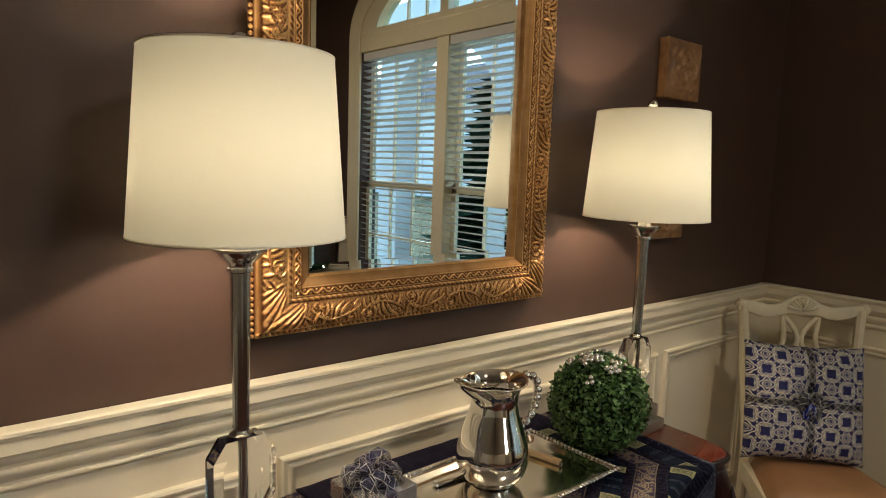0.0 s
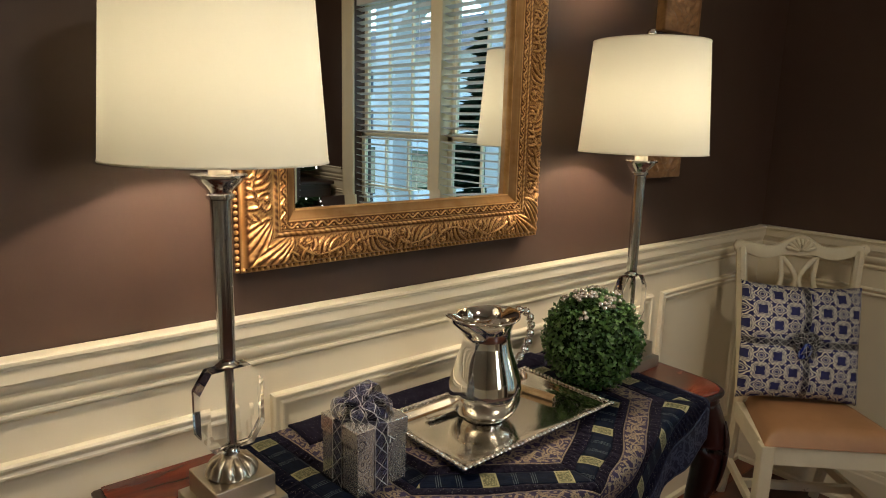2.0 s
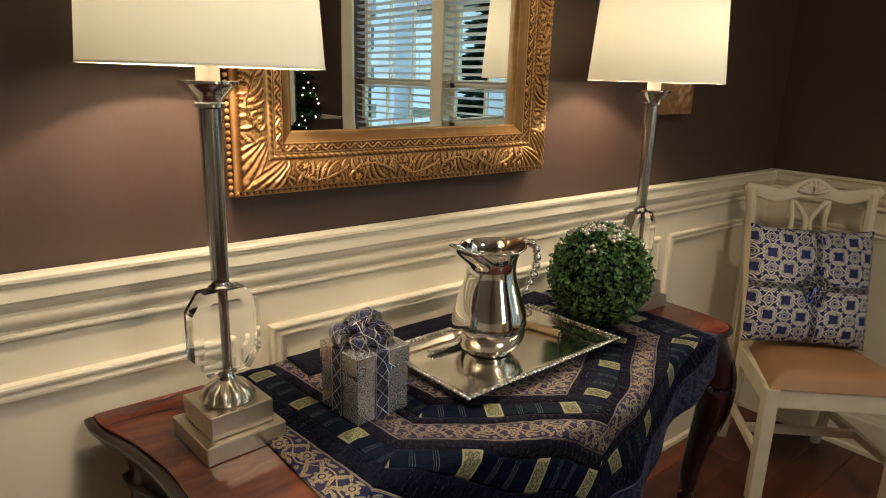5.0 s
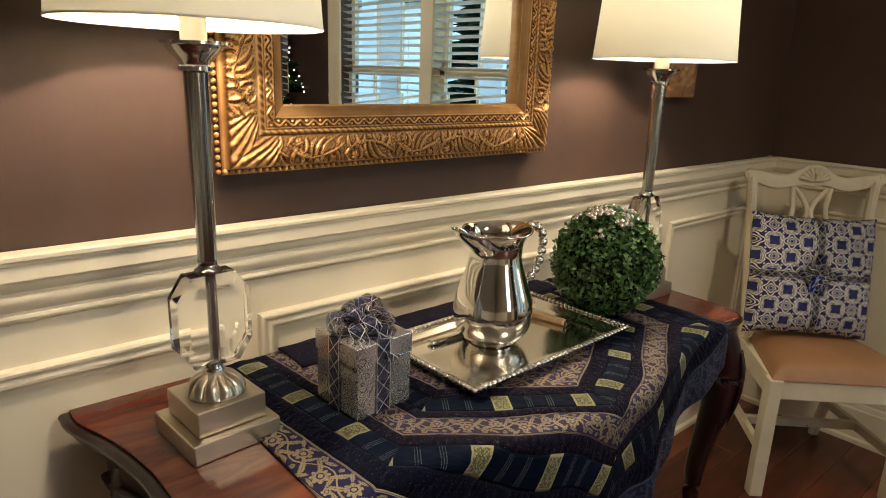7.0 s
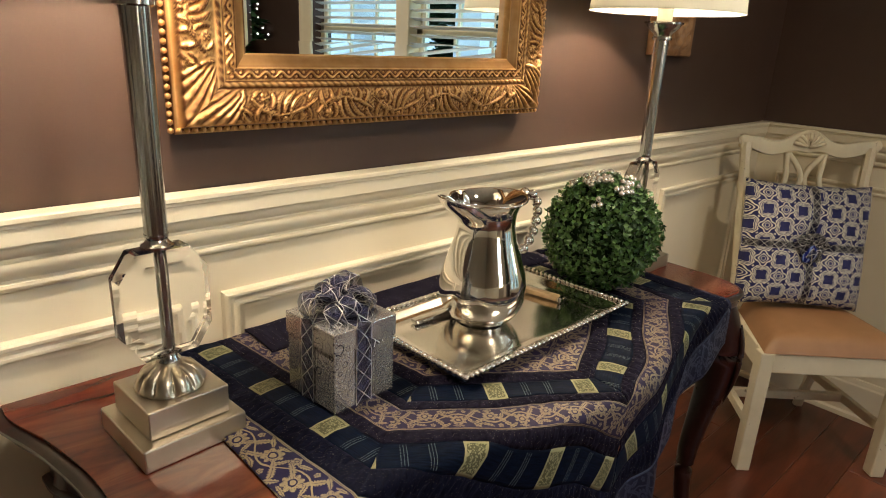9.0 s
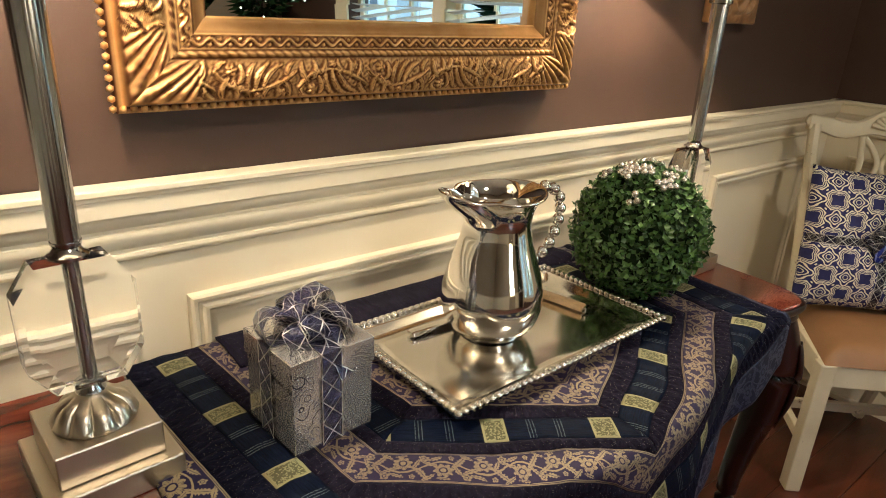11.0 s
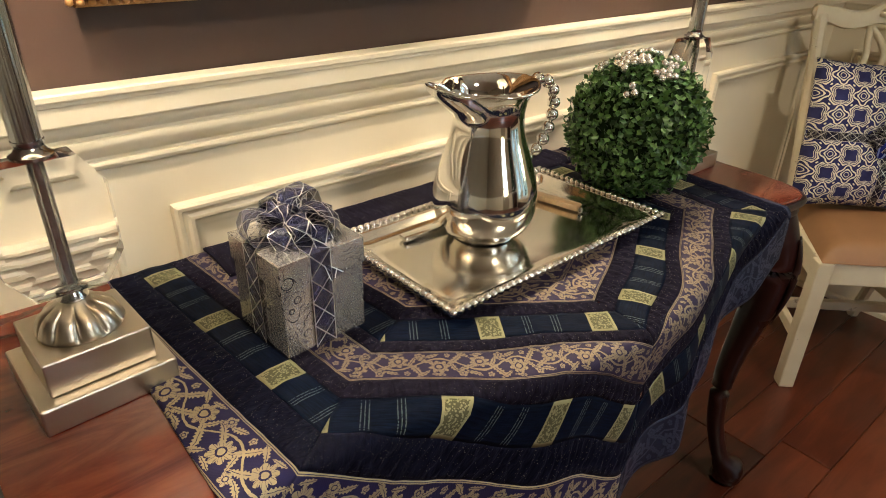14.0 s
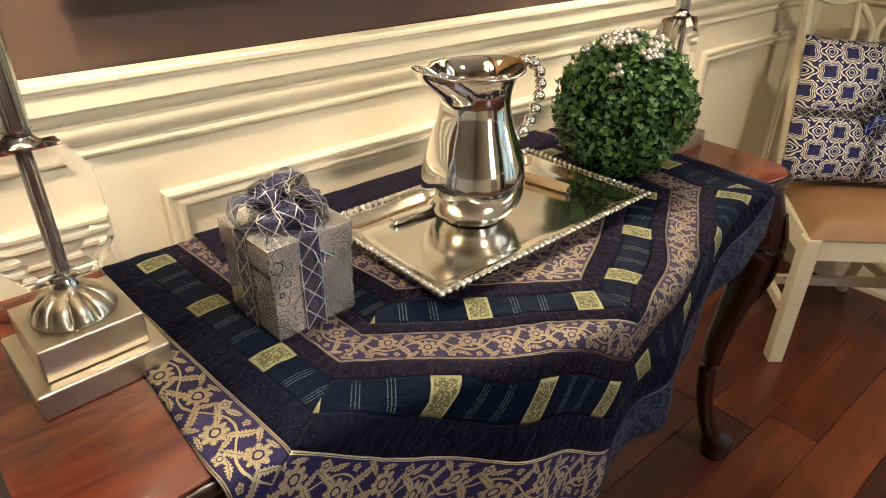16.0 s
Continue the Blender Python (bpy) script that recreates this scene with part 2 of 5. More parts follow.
def velvet(name, c):
    m = Mat(name, c, 0.85, 0, 0.08)
    m.b.inputs["Sheen Weight"].default_value, m.b.inputs["Sheen Roughness"].default_value = 0.035, 0.35
    m.b.inputs["Sheen Tint"].default_value = (0.40, 0.37, 0.60, 1)
    u, v, _ = m.xyz("UV")
    crush = m.noise(190, 3, 0.6, (1, 0.012, 1), "UV", 0.3)
    fleck = m.noise(1300, 0, kind="UV", stretch=(1, 0.05, 1)).gt(0.80)
    m.put("Base Color", m.mix(fleck, m.ramp(crush, [(0.35, c), (0.68, tuple(x * 2.0 + 0.002 for x in c))]), (0.5, 0.46, 0.36)))
    return m.bump(crush, 0.8, 0.004).m


VELVET = velvet("crushed_navy_velvet", (0.0022, 0.0027, 0.0095))
VELVET_V = velvet("crushed_violet_velvet", (0.0055, 0.0045, 0.0110))

st = Mat("striped_navy_silk", (0.01, 0.02, 0.05), 0.6, 0, 0.05)
u, v, _ = st.xyz("UV")
P = 0.14
k = (u / P).frac() * P
square = k.lt(0.031)
inner = (v - 0.5).abs().lt(0.40)
lines = (k - 0.060).abs().lt(0.0006)
for k0 in (0.064, 0.068, 0.096, 0.100, 0.104):
    lines = lines.max((k - k0).abs().lt(0.0006))
lines = lines * st.noise(420, 1, kind="UV", stretch=(1, 0.06, 1)).gt(0.42)
lines = lines * (v - 0.5).abs().lt(0.44)
deco = (st.voronoi(420, (1, 0.045, 1), "UV")).lt(0.46)
framed = (k - 0.0155).abs().gt(0.0125).max(deco).max((v - 0.5).abs().gt(0.41))
base = st.ramp(st.noise(40, 3, 0.6, (1, 0.5, 1), "UV"), [(0.35, (0.0016, 0.003, 0.009)), (0.7, (0.0036, 0.0085, 0.025))])
c1 = st.mix(lines * 0.55, base, (0.16, 0.20, 0.20))
c2 = st.mix(square * framed, st.mix(square, c1, (0.10, 0.10, 0.055)), (0.31, 0.295, 0.165))
st.put("Base Color", c2)
st.put("Metallic", square * framed * 0.35)
STRIPED = st.bump(st.noise(300, 2, 0.5, (1, 0.05, 1), "UV") + square * 0.6, 0.25, 0.001).m

# pillow: cream trellis on blue
pi_ = Mat("trellis_cotton", (0.03, 0.04, 0.16), 0.85, 0, 0.2)
u, v, _ = pi_.xyz("UV")
a, b = (u + v) * (TAU * 3.9), (u - v) * (TAU * 3.9)
g = a.cos() + b.cos()
g2 = (a * 2.0).cos() * (b * 2.0).cos()
f = g + g2 * 0.52
line = f.abs().lt(0.18)
for lev, wd in ((0.64, 0.17), (-0.62, 0.16), (1.36, 0.17), (-1.22, 0.10), (2.10, 0.10)):
    line = line.max((f - lev).abs().lt(wd))
diag = ((a + b) * 0.5).sin() * ((a - b) * 0.5).sin()
line = line.max(diag.abs().lt(0.06) * f.abs().lt(0.58))
pi_.put("Base Color", pi_.mix(line, pi_.ramp(pi_.noise(30, 3), [(0.3, (0.020, 0.022, 0.085)), (0.7, (0.035, 0.040, 0.14))]), (0.72, 0.68, 0.56)))
TRELLIS = pi_.bump(pi_.noise(500, 2), 0.2, 0.0006).m

# gift wrap: silver paper with embossed curls
gw = Mat("silver_curl_paper", (0.5, 0.5, 0.5), 0.3, 0.75)
d = gw.voronoi(46)
curl = (d * 15.0 + gw.noise(30, 0) * 1.5).sin().abs().lt(0.21) * gw.noise(30, 1).gt(0.46)
gw.put("Base Color", gw.mix(curl, gw.ramp(gw.noise(18, 4), [(0.3, (0.60, 0.59, 0.58)), (0.7, (0.80, 0.78, 0.74))]), (0.07, 0.07, 0.10)))
gw.put("Roughness", gw.noise(30, 3) * 0.22 + 0.06)
GIFTPAPER = gw.bump(curl * 0.5 + gw.noise(25, 3), 0.15, 0.001).m


def sheer(name, c, alpha):
    m = Mat(name, c, 0.45)
    u, v, _ = m.xyz("UV")
    w = 0.466
    net = ((u * 34.0 + v * 1.0).frac() - 0.5).abs().gt(w).max(((u * 34.0 - v * 1.0).frac() - 0.5).abs().gt(w)).max((v - 0.5).abs().gt(0.46))
    m.put("Base Color", m.mix(net, c, (0.60, 0.57, 0.50)))
    m.put("Metallic", net * 0.8)
    m.put("Alpha", net.max(m.noise(60, 2) * 0.2 + alpha))
    m.b.inputs["Sheen Weight"].default_value = 0.12
    return m.bump(net + m.noise(400, 2) * 0.2, 0.3, 0.001).m


RIBBON = sheer("sheer_violet_ribbon", (0.016, 0.018, 0.075), 0.55)
RIBBON_DARK = sheer("sheer_navy_ribbon", (0.008, 0.008, 0.028), 0.66)
ob_ = Mat("blue_swirl_glass", (0.015, 0.035, 0.30), 0.12, 0.35)
ox, oy, oz = ob_.xyz()
sw = ((oy.atan2(ox) * 5.0 + oz * 160.0).sin()).gt(0.55)
ob_.put("Base Color", ob_.mix(sw, (0.012, 0.025, 0.24), (0.25, 0.35, 0.75)))
ORNAMENT = ob_.m

lf = Mat("boxwood_leaf", (0.05, 0.12, 0.03), 0.42, 0, 0.5)
lf.put("Base Color", lf.ramp(lf.island() * 0.8 + lf.noise(20, 3) * 0.2, [(0.1, (0.016, 0.048, 0.012)), (0.55, (0.058, 0.145, 0.030)), (0.95, (0.15, 0.28, 0.075))]))
lf.b.inputs["Subsurface Weight"].default_value = 0.0
LEAF = lf.m
# Shade in the gaps between leaves, put into the core's near-black green.
CORE = painted("dark_gap_core", (0.012, 0.025, 0.009), 0.9, 0.1, 0.3, 60).m
PEARL = Mat("pearl_berry", (0.74, 0.72, 0.69), 0.16, 0.8).m
FIR = painted("fir_needles", (0.02, 0.06, 0.02), 0.7, 0.3, 0.5, 40).m
fl = Mat("fairy_light", (1, 1, 1), 0.4)
fl.b.inputs["Emission Color"].default_value, fl.b.inputs["Emission Strength"].default_value = (1, 0.95, 0.85, 1), 3
FAIRY = fl.m
PLAQUE = wood("carved_bronze_wood", (0.08, 0.034, 0.013), (0.28, 0.145, 0.062), (0.46, 0.26, 0.11), 0.42, (6, 6, 6)).m
BONE = painted("horn_handle", (0.50, 0.34, 0.18), 0.3, 0.5, 0.25, 50).m
GRASS = painted("winter_grass", (0.16, 0.15, 0.08), 0.95, 0.1, 0.3, 1.5).m
HEDGE = painted("evergreen_foliage", (0.022, 0.05, 0.022), 0.8, 0.2, 0.6, 14).m
BRICKPALE = painted("pale_house_wall", (0.84, 0.83, 0.80), 0.8, 0.2, 0.08, 6).m
ROOF = painted("grey_roof", (0.16, 0.16, 0.17), 0.8, 0.2, 0.2, 4).m


# ---------------- mesh helpers ----------------
def thing(name, label, category, group="", m=None, kind=""):
    e = new(name)
    e.empty_display_size = 0.05
    if m is not None:
        e.matrix_world = m
    return tagged(e, label, category, group, kind)


def finish(bm, name, mat, smooth=None):
    me = bpy.data.meshes.new(name)
    bmesh.ops.recalc_face_normals(bm, faces=bm.faces[:])
    bm.to_mesh(me)
    bm.free()
    if mat is not None:
        me.materials.append(mat)
    if smooth is not None:
        for p in me.polygons:
            p.use_smooth = True
        if smooth < 180:
            me.set_sharp_from_angle(angle=radians(smooth))
    return me


def part(name, bm, mat, parent, label="", smooth=None, m=None):
    ob = new(name, finish(bm, name, mat, smooth))
    ob.parent = parent
    if m is not None:
        ob.matrix_local = m
    return tagged(ob, label)


def solid(name, bm, mat, label="", category="", kind="structure", smooth=None):
    return tagged(new(name, finish(bm, name, mat, smooth)), label, category, kind=kind)


def box(bm, x0, x1, y0, y1, z0, z1, bevel=0.0, m=None, seg=2):
    b = bmesh.new()
    bmesh.ops.create_cube(b, size=1.0)
    for v in b.verts:
        v.co = Vector(((x0 + x1) / 2 + v.co.x * (x1 - x0), (y0 + y1) / 2 + v.co.y * (y1 - y0), (z0 + z1) / 2 + v.co.z * (z1 - z0)))
    if bevel:
        bmesh.ops.bevel(b, geom=b.edges[:], offset=bevel, segments=seg, affect="EDGES", profile=0.5)
    if m is not None:
        b.transform(m)
    merge(bm, b)
    return bm


def merge(bm, b):
    me = bpy.data.meshes.new("tmp")
    b.to_mesh(me)
    b.free()
    bm.from_mesh(me)
    bpy.data.meshes.remove(me)


def B(*a, **k):
    return box(bmesh.new(), *a, **k)


def lathe(profile, n=40, shape=None, cap=True):
    """Turns (r, z) pairs round the z axis. shape(r, z, angle) may change the radius."""
    bm = bmesh.new()
    rings = []
    for r, z in profile:
        ring = []
        for i in range(n):
            a_ = TAU * i / n
            q = shape(r, z, a_) if shape else r
            ring.append(bm.verts.new((q * math.cos(a_), q * math.sin(a_), z)))
        rings.append(ring)
    for p, q in zip(rings, rings[1:]):
        for i in range(n):
            j = (i + 1) % n
            bm.faces.new((p[i], p[j], q[j], q[i]))
    if cap:
        if profile[0][0] > 1e-5:
            bm.faces.new(rings[0][::-1])
        if profile[-1][0] > 1e-5:
            bm.faces.new(rings[-1])
    bmesh.ops.remove_doubles(bm, verts=bm.verts[:], dist=1e-6)
    return bm


def spline(points, n):
    """Catmull-Rom points through the given ones."""
    pts = [Vector(p) for p in points]
    pts = [pts[0] * 2 - pts[1]] + pts + [pts[-1] * 2 - pts[-2]]
    out = []
    for i in range(1, len(pts) - 2):
        p0, p1, p2, p3 = pts[i - 1:i + 3]
        for s in range(n):
            t = s / n
            out.append(0.5 * ((2 * p1) + (p2 - p0) * t + (2 * p0 - 5 * p1 + 4 * p2 - p3) * t * t + (3 * p1 - p0 - 3 * p2 + p3) * t ** 3))
    out.append(pts[-2])
    return out


def tube(path, radius, n=10, up=(0, 0, 1), flat=1.0, square=False, bm=None):
    """A tube along path; radius a number or f(0..1); flat scales it across up."""
    bm = bm or bmesh.new()
    rings = []
    for i, p in enumerate(path):
        d_ = (path[min(i + 1, len(path) - 1)] - path[max(i - 1, 0)]).normalized()
        s = d_.cross(Vector(up))
        s = s.normalized() if s.length > 1e-4 else Vector((1, 0, 0))
        w = s.cross(d_).normalized()
        r = radius(i / (len(path) - 1)) if callable(radius) else radius
        ring = []
        for k_ in range(n):
            a_ = TAU * (k_ + 0.5) / n
            c_, s_ = math.cos(a_), math.sin(a_)
            if square:
                q = 1 / max(abs(c_), abs(s_)) ** 0.8
                c_, s_ = c_ * q, s_ * q
            ring.append(bm.verts.new(p + s * (c_ * r) + w * (s_ * r * flat)))
        rings.append(ring)
    for p, q in zip(rings, rings[1:]):
        for i in range(n):
            j = (i + 1) % n
            bm.faces.new((p[i], p[j], q[j], q[i]))
    bm.faces.new(rings[0][::-1])
    bm.faces.new(rings[-1])
    return bm


def sweep(profile, a_, b_, out, bm=None):
    """A moulding: profile (depth, z) pairs carried in a line from a_ to b_; out is the way that depth grows."""
    bm = bm or bmesh.new()
    a_, b_, out = Vector(a_), Vector(b_), Vector(out)
    ra = [bm.verts.new(a_ + out * d_ + Vector((0, 0, z))) for d_, z in profile]
    rb = [bm.verts.new(b_ + out * d_ + Vector((0, 0, z))) for d_, z in profile]
    for i in range(len(profile) - 1):
        bm.faces.new((ra[i], ra[i + 1], rb[i + 1], rb[i]))
    return bm


def sheet(bm, fn, nu, nv, uvfn=None):
    """A grid of faces; fn(i, j) gives a place, uvfn(i, j) its (u, v)."""
    vs = [[bm.verts.new(fn(i, j)) for j in range(nv + 1)] for i in range(nu + 1)]
    layer = bm.loops.layers.uv.verify() if uvfn else None
    for i in range(nu):
        for j in range(nv):
            f_ = bm.faces.new((vs[i][j], vs[i + 1][j], vs[i + 1][j + 1], vs[i][j + 1]))
            if layer:
                for lp, (p, q) in zip(f_.loops, ((i, j), (i + 1, j), (i + 1, j + 1), (i, j + 1))):
                    lp[layer].uv = uvfn(p, q)
    return bm


def smoothstep(a_, b_, x):
    t = min(1, max(0, (x - a_) / (b_ - a_)))
    return t * t * (3 - 2 * t)


# ---------------- the room ----------------
WIN_Y0, WIN_Y1, SILL, HEAD = -3.17, -1.22, 0.48, 2.26   # clear opening of the double window
ARCH_Z, ARCH_RISE = 2.38, 0.42
MIDY = (WIN_Y0 + WIN_Y1) / 2


def arch_z(y, half, rise):
    t = min(1, abs(y - MIDY) / half)
    return rise * math.sqrt(max(0, 1 - t * t))


solid("floor", B(WW, WX + 0.2, WS, 0.2, -0.06, -0.012), FLOORWOOD, "dark floor bed under the planks")
solid("ceiling", B(WW - 0.15, WX + 0.25, WS - 0.15, 0.15, CEIL, CEIL + 0.1), CEILING, "plain white ceiling")
wall_north = solid("wall_north", B(WW, WX + 0.15, WY, 0.12, 0, CEIL), BROWN, "dark brown painted wall above cream wainscot")
SX0, SX1, SZ0, SZ1 = 0.3, 1.0, 0.9, 2.2
bm = bmesh.new()
for q in ((WW, SX0, 0, CEIL), (SX1, WX + 0.15, 0, CEIL), (SX0, SX1, 0, SZ0), (SX0, SX1, SZ1, CEIL)):
    box(bm, q[0], q[1], WS - 0.12, WS, q[2], q[3])
wall_south = solid("wall_south", bm, BEIGE, "beige wall with a window, light to brighten reflections")
win2 = thing("window_2", "cream framed double-hung window", "window", kind="structure")
for q in ((SX0 - 0.1, SX0, SZ0, SZ1), (SX1, SX1 + 0.1, SZ0, SZ1), (SX0 - 0.1, SX1 + 0.1, SZ1, SZ1 + 0.1), (SX0 - 0.12, SX1 + 0.12, SZ0 - 0.05, SZ0)):
    part("casing_board", B(q[0], q[1], WS, WS + 0.025, q[2], q[3], 0.004), CASING, win2)
for q in ((SX0, SX0 + 0.05, SZ0, SZ1), (SX1 - 0.05, SX1, SZ0, SZ1), (SX0, SX1, SZ0, SZ0 + 0.05), (SX0, SX1, 1.37, 1.43), (SX0, SX1, SZ1 - 0.05, SZ1), (0.63, 0.67, SZ0, SZ1)):
    part("sash_bar", B(q[0], q[1], WS - 0.08, WS - 0.04, q[2], q[3], 0.004), CASING, win2)
wall_west = solid("wall_west", B(WW - 0.12, WW, WS, WY, 0, CEIL), BEIGE, "plain unseen wall, beige to bounce light")

# window wall: pieces round the opening, and an arched head
bm = bmesh.new()
box(bm, WX, WX + 0.15, WIN_Y1, WY, 0, CEIL)
box(bm, WX, WX + 0.15, WS, WIN_Y0, 0, CEIL)
box(bm, WX, WX + 0.15, WIN_Y0, WIN_Y1, 0, SILL)
N = 32
half = (WIN_Y1 - WIN_Y0) / 2
for i in range(N):
    ya, yb = WIN_Y0 + 2 * half * i / N, WIN_Y0 + 2 * half * (i + 1) / N
    za, zb = ARCH_Z + arch_z(ya, half, ARCH_RISE), ARCH_Z + arch_z(yb, half, ARCH_RISE)
    vs = [bm.verts.new(p) for p in ((WX, ya, za), (WX, yb, zb), (WX, yb, CEIL), (WX, ya, CEIL), (WX + 0.15, ya, za), (WX + 0.15, yb, zb), (WX + 0.15, yb, CEIL), (WX + 0.15, ya, CEIL))]
    for q in ((0, 1, 2, 3), (4, 5, 6, 7), (0, 1, 5, 4)):
        bm.faces.new([vs[k_] for k_ in q])
wall_east = solid("wall_east", bm, BROWN, "dark brown painted wall with an arched double window")

# wainscot: face board, chair rail, panel mouldings, base
RAILTOP = 1.010
RAIL = [(d_, RAILTOP - z) for d_, z in ((0.0, 0.0), (0.030, 0.0), (0.0325, 0.002), (0.0325, 0.008), (0.0300, 0.0105), (0.0285, 0.0105), (0.0285, 0.0150), (0.0270, 0.0165), (0.0270, 0.0380), (0.0255, 0.0405),
        (0.0225, 0.0405), (0.0222, 0.0440), (0.0205, 0.0500), (0.0165, 0.0560), (0.0145, 0.0580), (0.0145, 0.0625), (0.0165, 0.0640), (0.0170, 0.0685), (0.0160, 0.0740), (0.0130, 0.0810), (0.0090, 0.0870), (0.0065, 0.0890),
        (0.0065, 0.0930), (0.0090, 0.0945), (0.0095, 0.0990), (0.0080, 0.1030), (0.0035, 0.1060), (0.0, 0.1080))]
BASE = [(0.002, 0.150), (0.008, 0.148), (0.011, 0.142), (0.012, 0.132), (0.017, 0.126), (0.018, 0.118), (0.018, 0.020), (0.030, 0.016), (0.032, 0.008), (0.032, 0.0)]
PANEL = [(0.0, 0.0), (0.012, 0.001), (0.015, 0.005), (0.014, 0.010), (0.009, 0.013), (0.008, 0.018), (0.011, 0.022), (0.010, 0.027), (0.005, 0.031), (0.002, 0.040)]


def panel_frame(bm, x0, x1, z0, z1, place):
    """A mitred picture-frame moulding; place(x, depth, z) carries it onto its wall."""
    rings = []
    for d_, w in PANEL:
        rings.append([bm.verts.new(place(*p)) for p in ((x0 + w, d_, z0 + w), (x1 - w, d_, z0 + w), (x1 - w, d_, z1 - w), (x0 + w, d_, z1 - w))])
    for p, q in zip(rings, rings[1:]):
        for i in range(4):
            j = (i + 1) % 4
            bm.faces.new((p[i], p[j], q[j], q[i]))


FACE = 0.006
PTOP, PBOT = 0.836, 0.22


def wainscot(name, length0, length1, place, panels, gap=None):
    w = thing(name, "cream glossy painted wainscot with raised panel mouldings", "wainscot", kind="structure")
    runs = [(length0, length1)] if gap is None else [(length0, gap[0]), (gap[1], length1)]
    for a_, b_ in runs:
        face = bmesh.new()
        for d0, d1 in ((0.0, FACE),):
            c = [place(p, q, z) for p in (a_, b_) for q in (d0, d1) for z in (0.0, RAILTOP - 0.02)]
            vs = [face.verts.new(p) for p in c]
            for q in ((0, 1, 3, 2), (4, 5, 7, 6), (2, 3, 7, 6), (0, 1, 5, 4), (1, 3, 7, 5)):
                face.faces.new([vs[k_] for k_ in q])
        part("face_board", face, CREAM, w)
        o = Vector(place(0, 1, 0)) - Vector(place(0, 0, 0))
        for nm, prof in (("chair_rail", RAIL), ("base_moulding", BASE)):
            part(nm, sweep([(d_ + FACE, z) for d_, z in prof], place(a_, 0, 0), place(b_, 0, 0), o), CREAM, w, smooth=24)
    for x0, x1 in panels:
        f_ = bmesh.new()
        panel_frame(f_, x0, x1, PBOT, PTOP, lambda x, d_, z: place(x, d_ + FACE + 0.0005, z))
        part("panel_moulding", f_, CREAM, w, smooth=35)
    return w


wainscot("wainscot_north", WW, WX, lambda x, d_, z: (x, WY - d_, z), [(-2.6, -1.35), (-1.28, 0.036), (0.107, 1.463), (1.516, 2.10)])
wainscot("wainscot_east", WS, WY, lambda x, d_, z: (WX - d_, x, z), [(-1.0, -0.09), (-4.1, -3.22)], gap=(WIN_Y0 - 0.14, WIN_Y1 + 0.14))
wainscot("wainscot_south", WW, WX, lambda x, d_, z: (x, WS + d_, z), [(-2.6, -0.2), (1.45, 2.1)], gap=(SX0 - 0.125, SX1 + 0.125))
wainscot("wainscot_west", WS, WY, lambda x, d_, z: (WW + d_, x, z), [(-4.1, -2.2), (-2.1, -0.1)])

# ---------------- window ----------------
win = thing("window_1", "cream double window with arched transom and open white blinds", "window", kind="structure")


def casing_profile(bm, path, out):
    rings = []
    for i, p in enumerate(path):
        d_ = (Vector(path[min(i + 1, len(path) - 1)]) - Vector(path[max(i - 1, 0)])).normalized()
        s = d_.cross(Vector((1, 0, 0)))
        rings.append([bm.verts.new(Vector(p) + s * (w * out) + Vector((-h, 0, 0))) for w, h in ((0, 0), (0, 0.016), (0.03, 0.022), (0.06, 0.02), (0.10, 0.026), (0.125, 0.032), (0.135, 0.028), (0.135, 0.0))])
    for p, q in zip(rings, rings[1:]):
        for i in range(len(p) - 1):
            bm.faces.new((p[i], p[i + 1], q[i + 1], q[i]))
    return bm


path = [(WX, WIN_Y0, SILL - 0.02)] + [(WX, WIN_Y0, SILL + (ARCH_Z - SILL) * k_ / 6) for k_ in range(1, 6)]
for i in range(33):
    y = MIDY - half * math.cos(math.pi * i / 32)
    path.append((WX, y, ARCH_Z + arch_z(y, half, ARCH_RISE)))
path += [(WX, WIN_Y1, SILL + (ARCH_Z - SILL) * k_ / 6) for k_ in range(5, -1, -1)]
part("window_casing", casing_profile(bmesh.new(), path, -1), CASING, win, smooth=40)
part("window_sill", B(WX - 0.06, WX + 0.1, WIN_Y0 - 0.16, WIN_Y1 + 0.16, SILL - 0.035, SILL, 0.006), CASING, win)
part("apron", B(WX - 0.022, WX, WIN_Y0 - 0.12, WIN_Y1 + 0.12, SILL - 0.13, SILL - 0.035, 0.004), CASING, win)
part("transom_bar", B(WX - 0.012, WX + 0.12, WIN_Y0, WIN_Y1, HEAD, ARCH_Z, 0.01), CASING, win)
part("mullion", B(WX - 0.004, WX + 0.12, MIDY - 0.06, MIDY + 0.06, SILL, HEAD, 0.006), CASING, win)
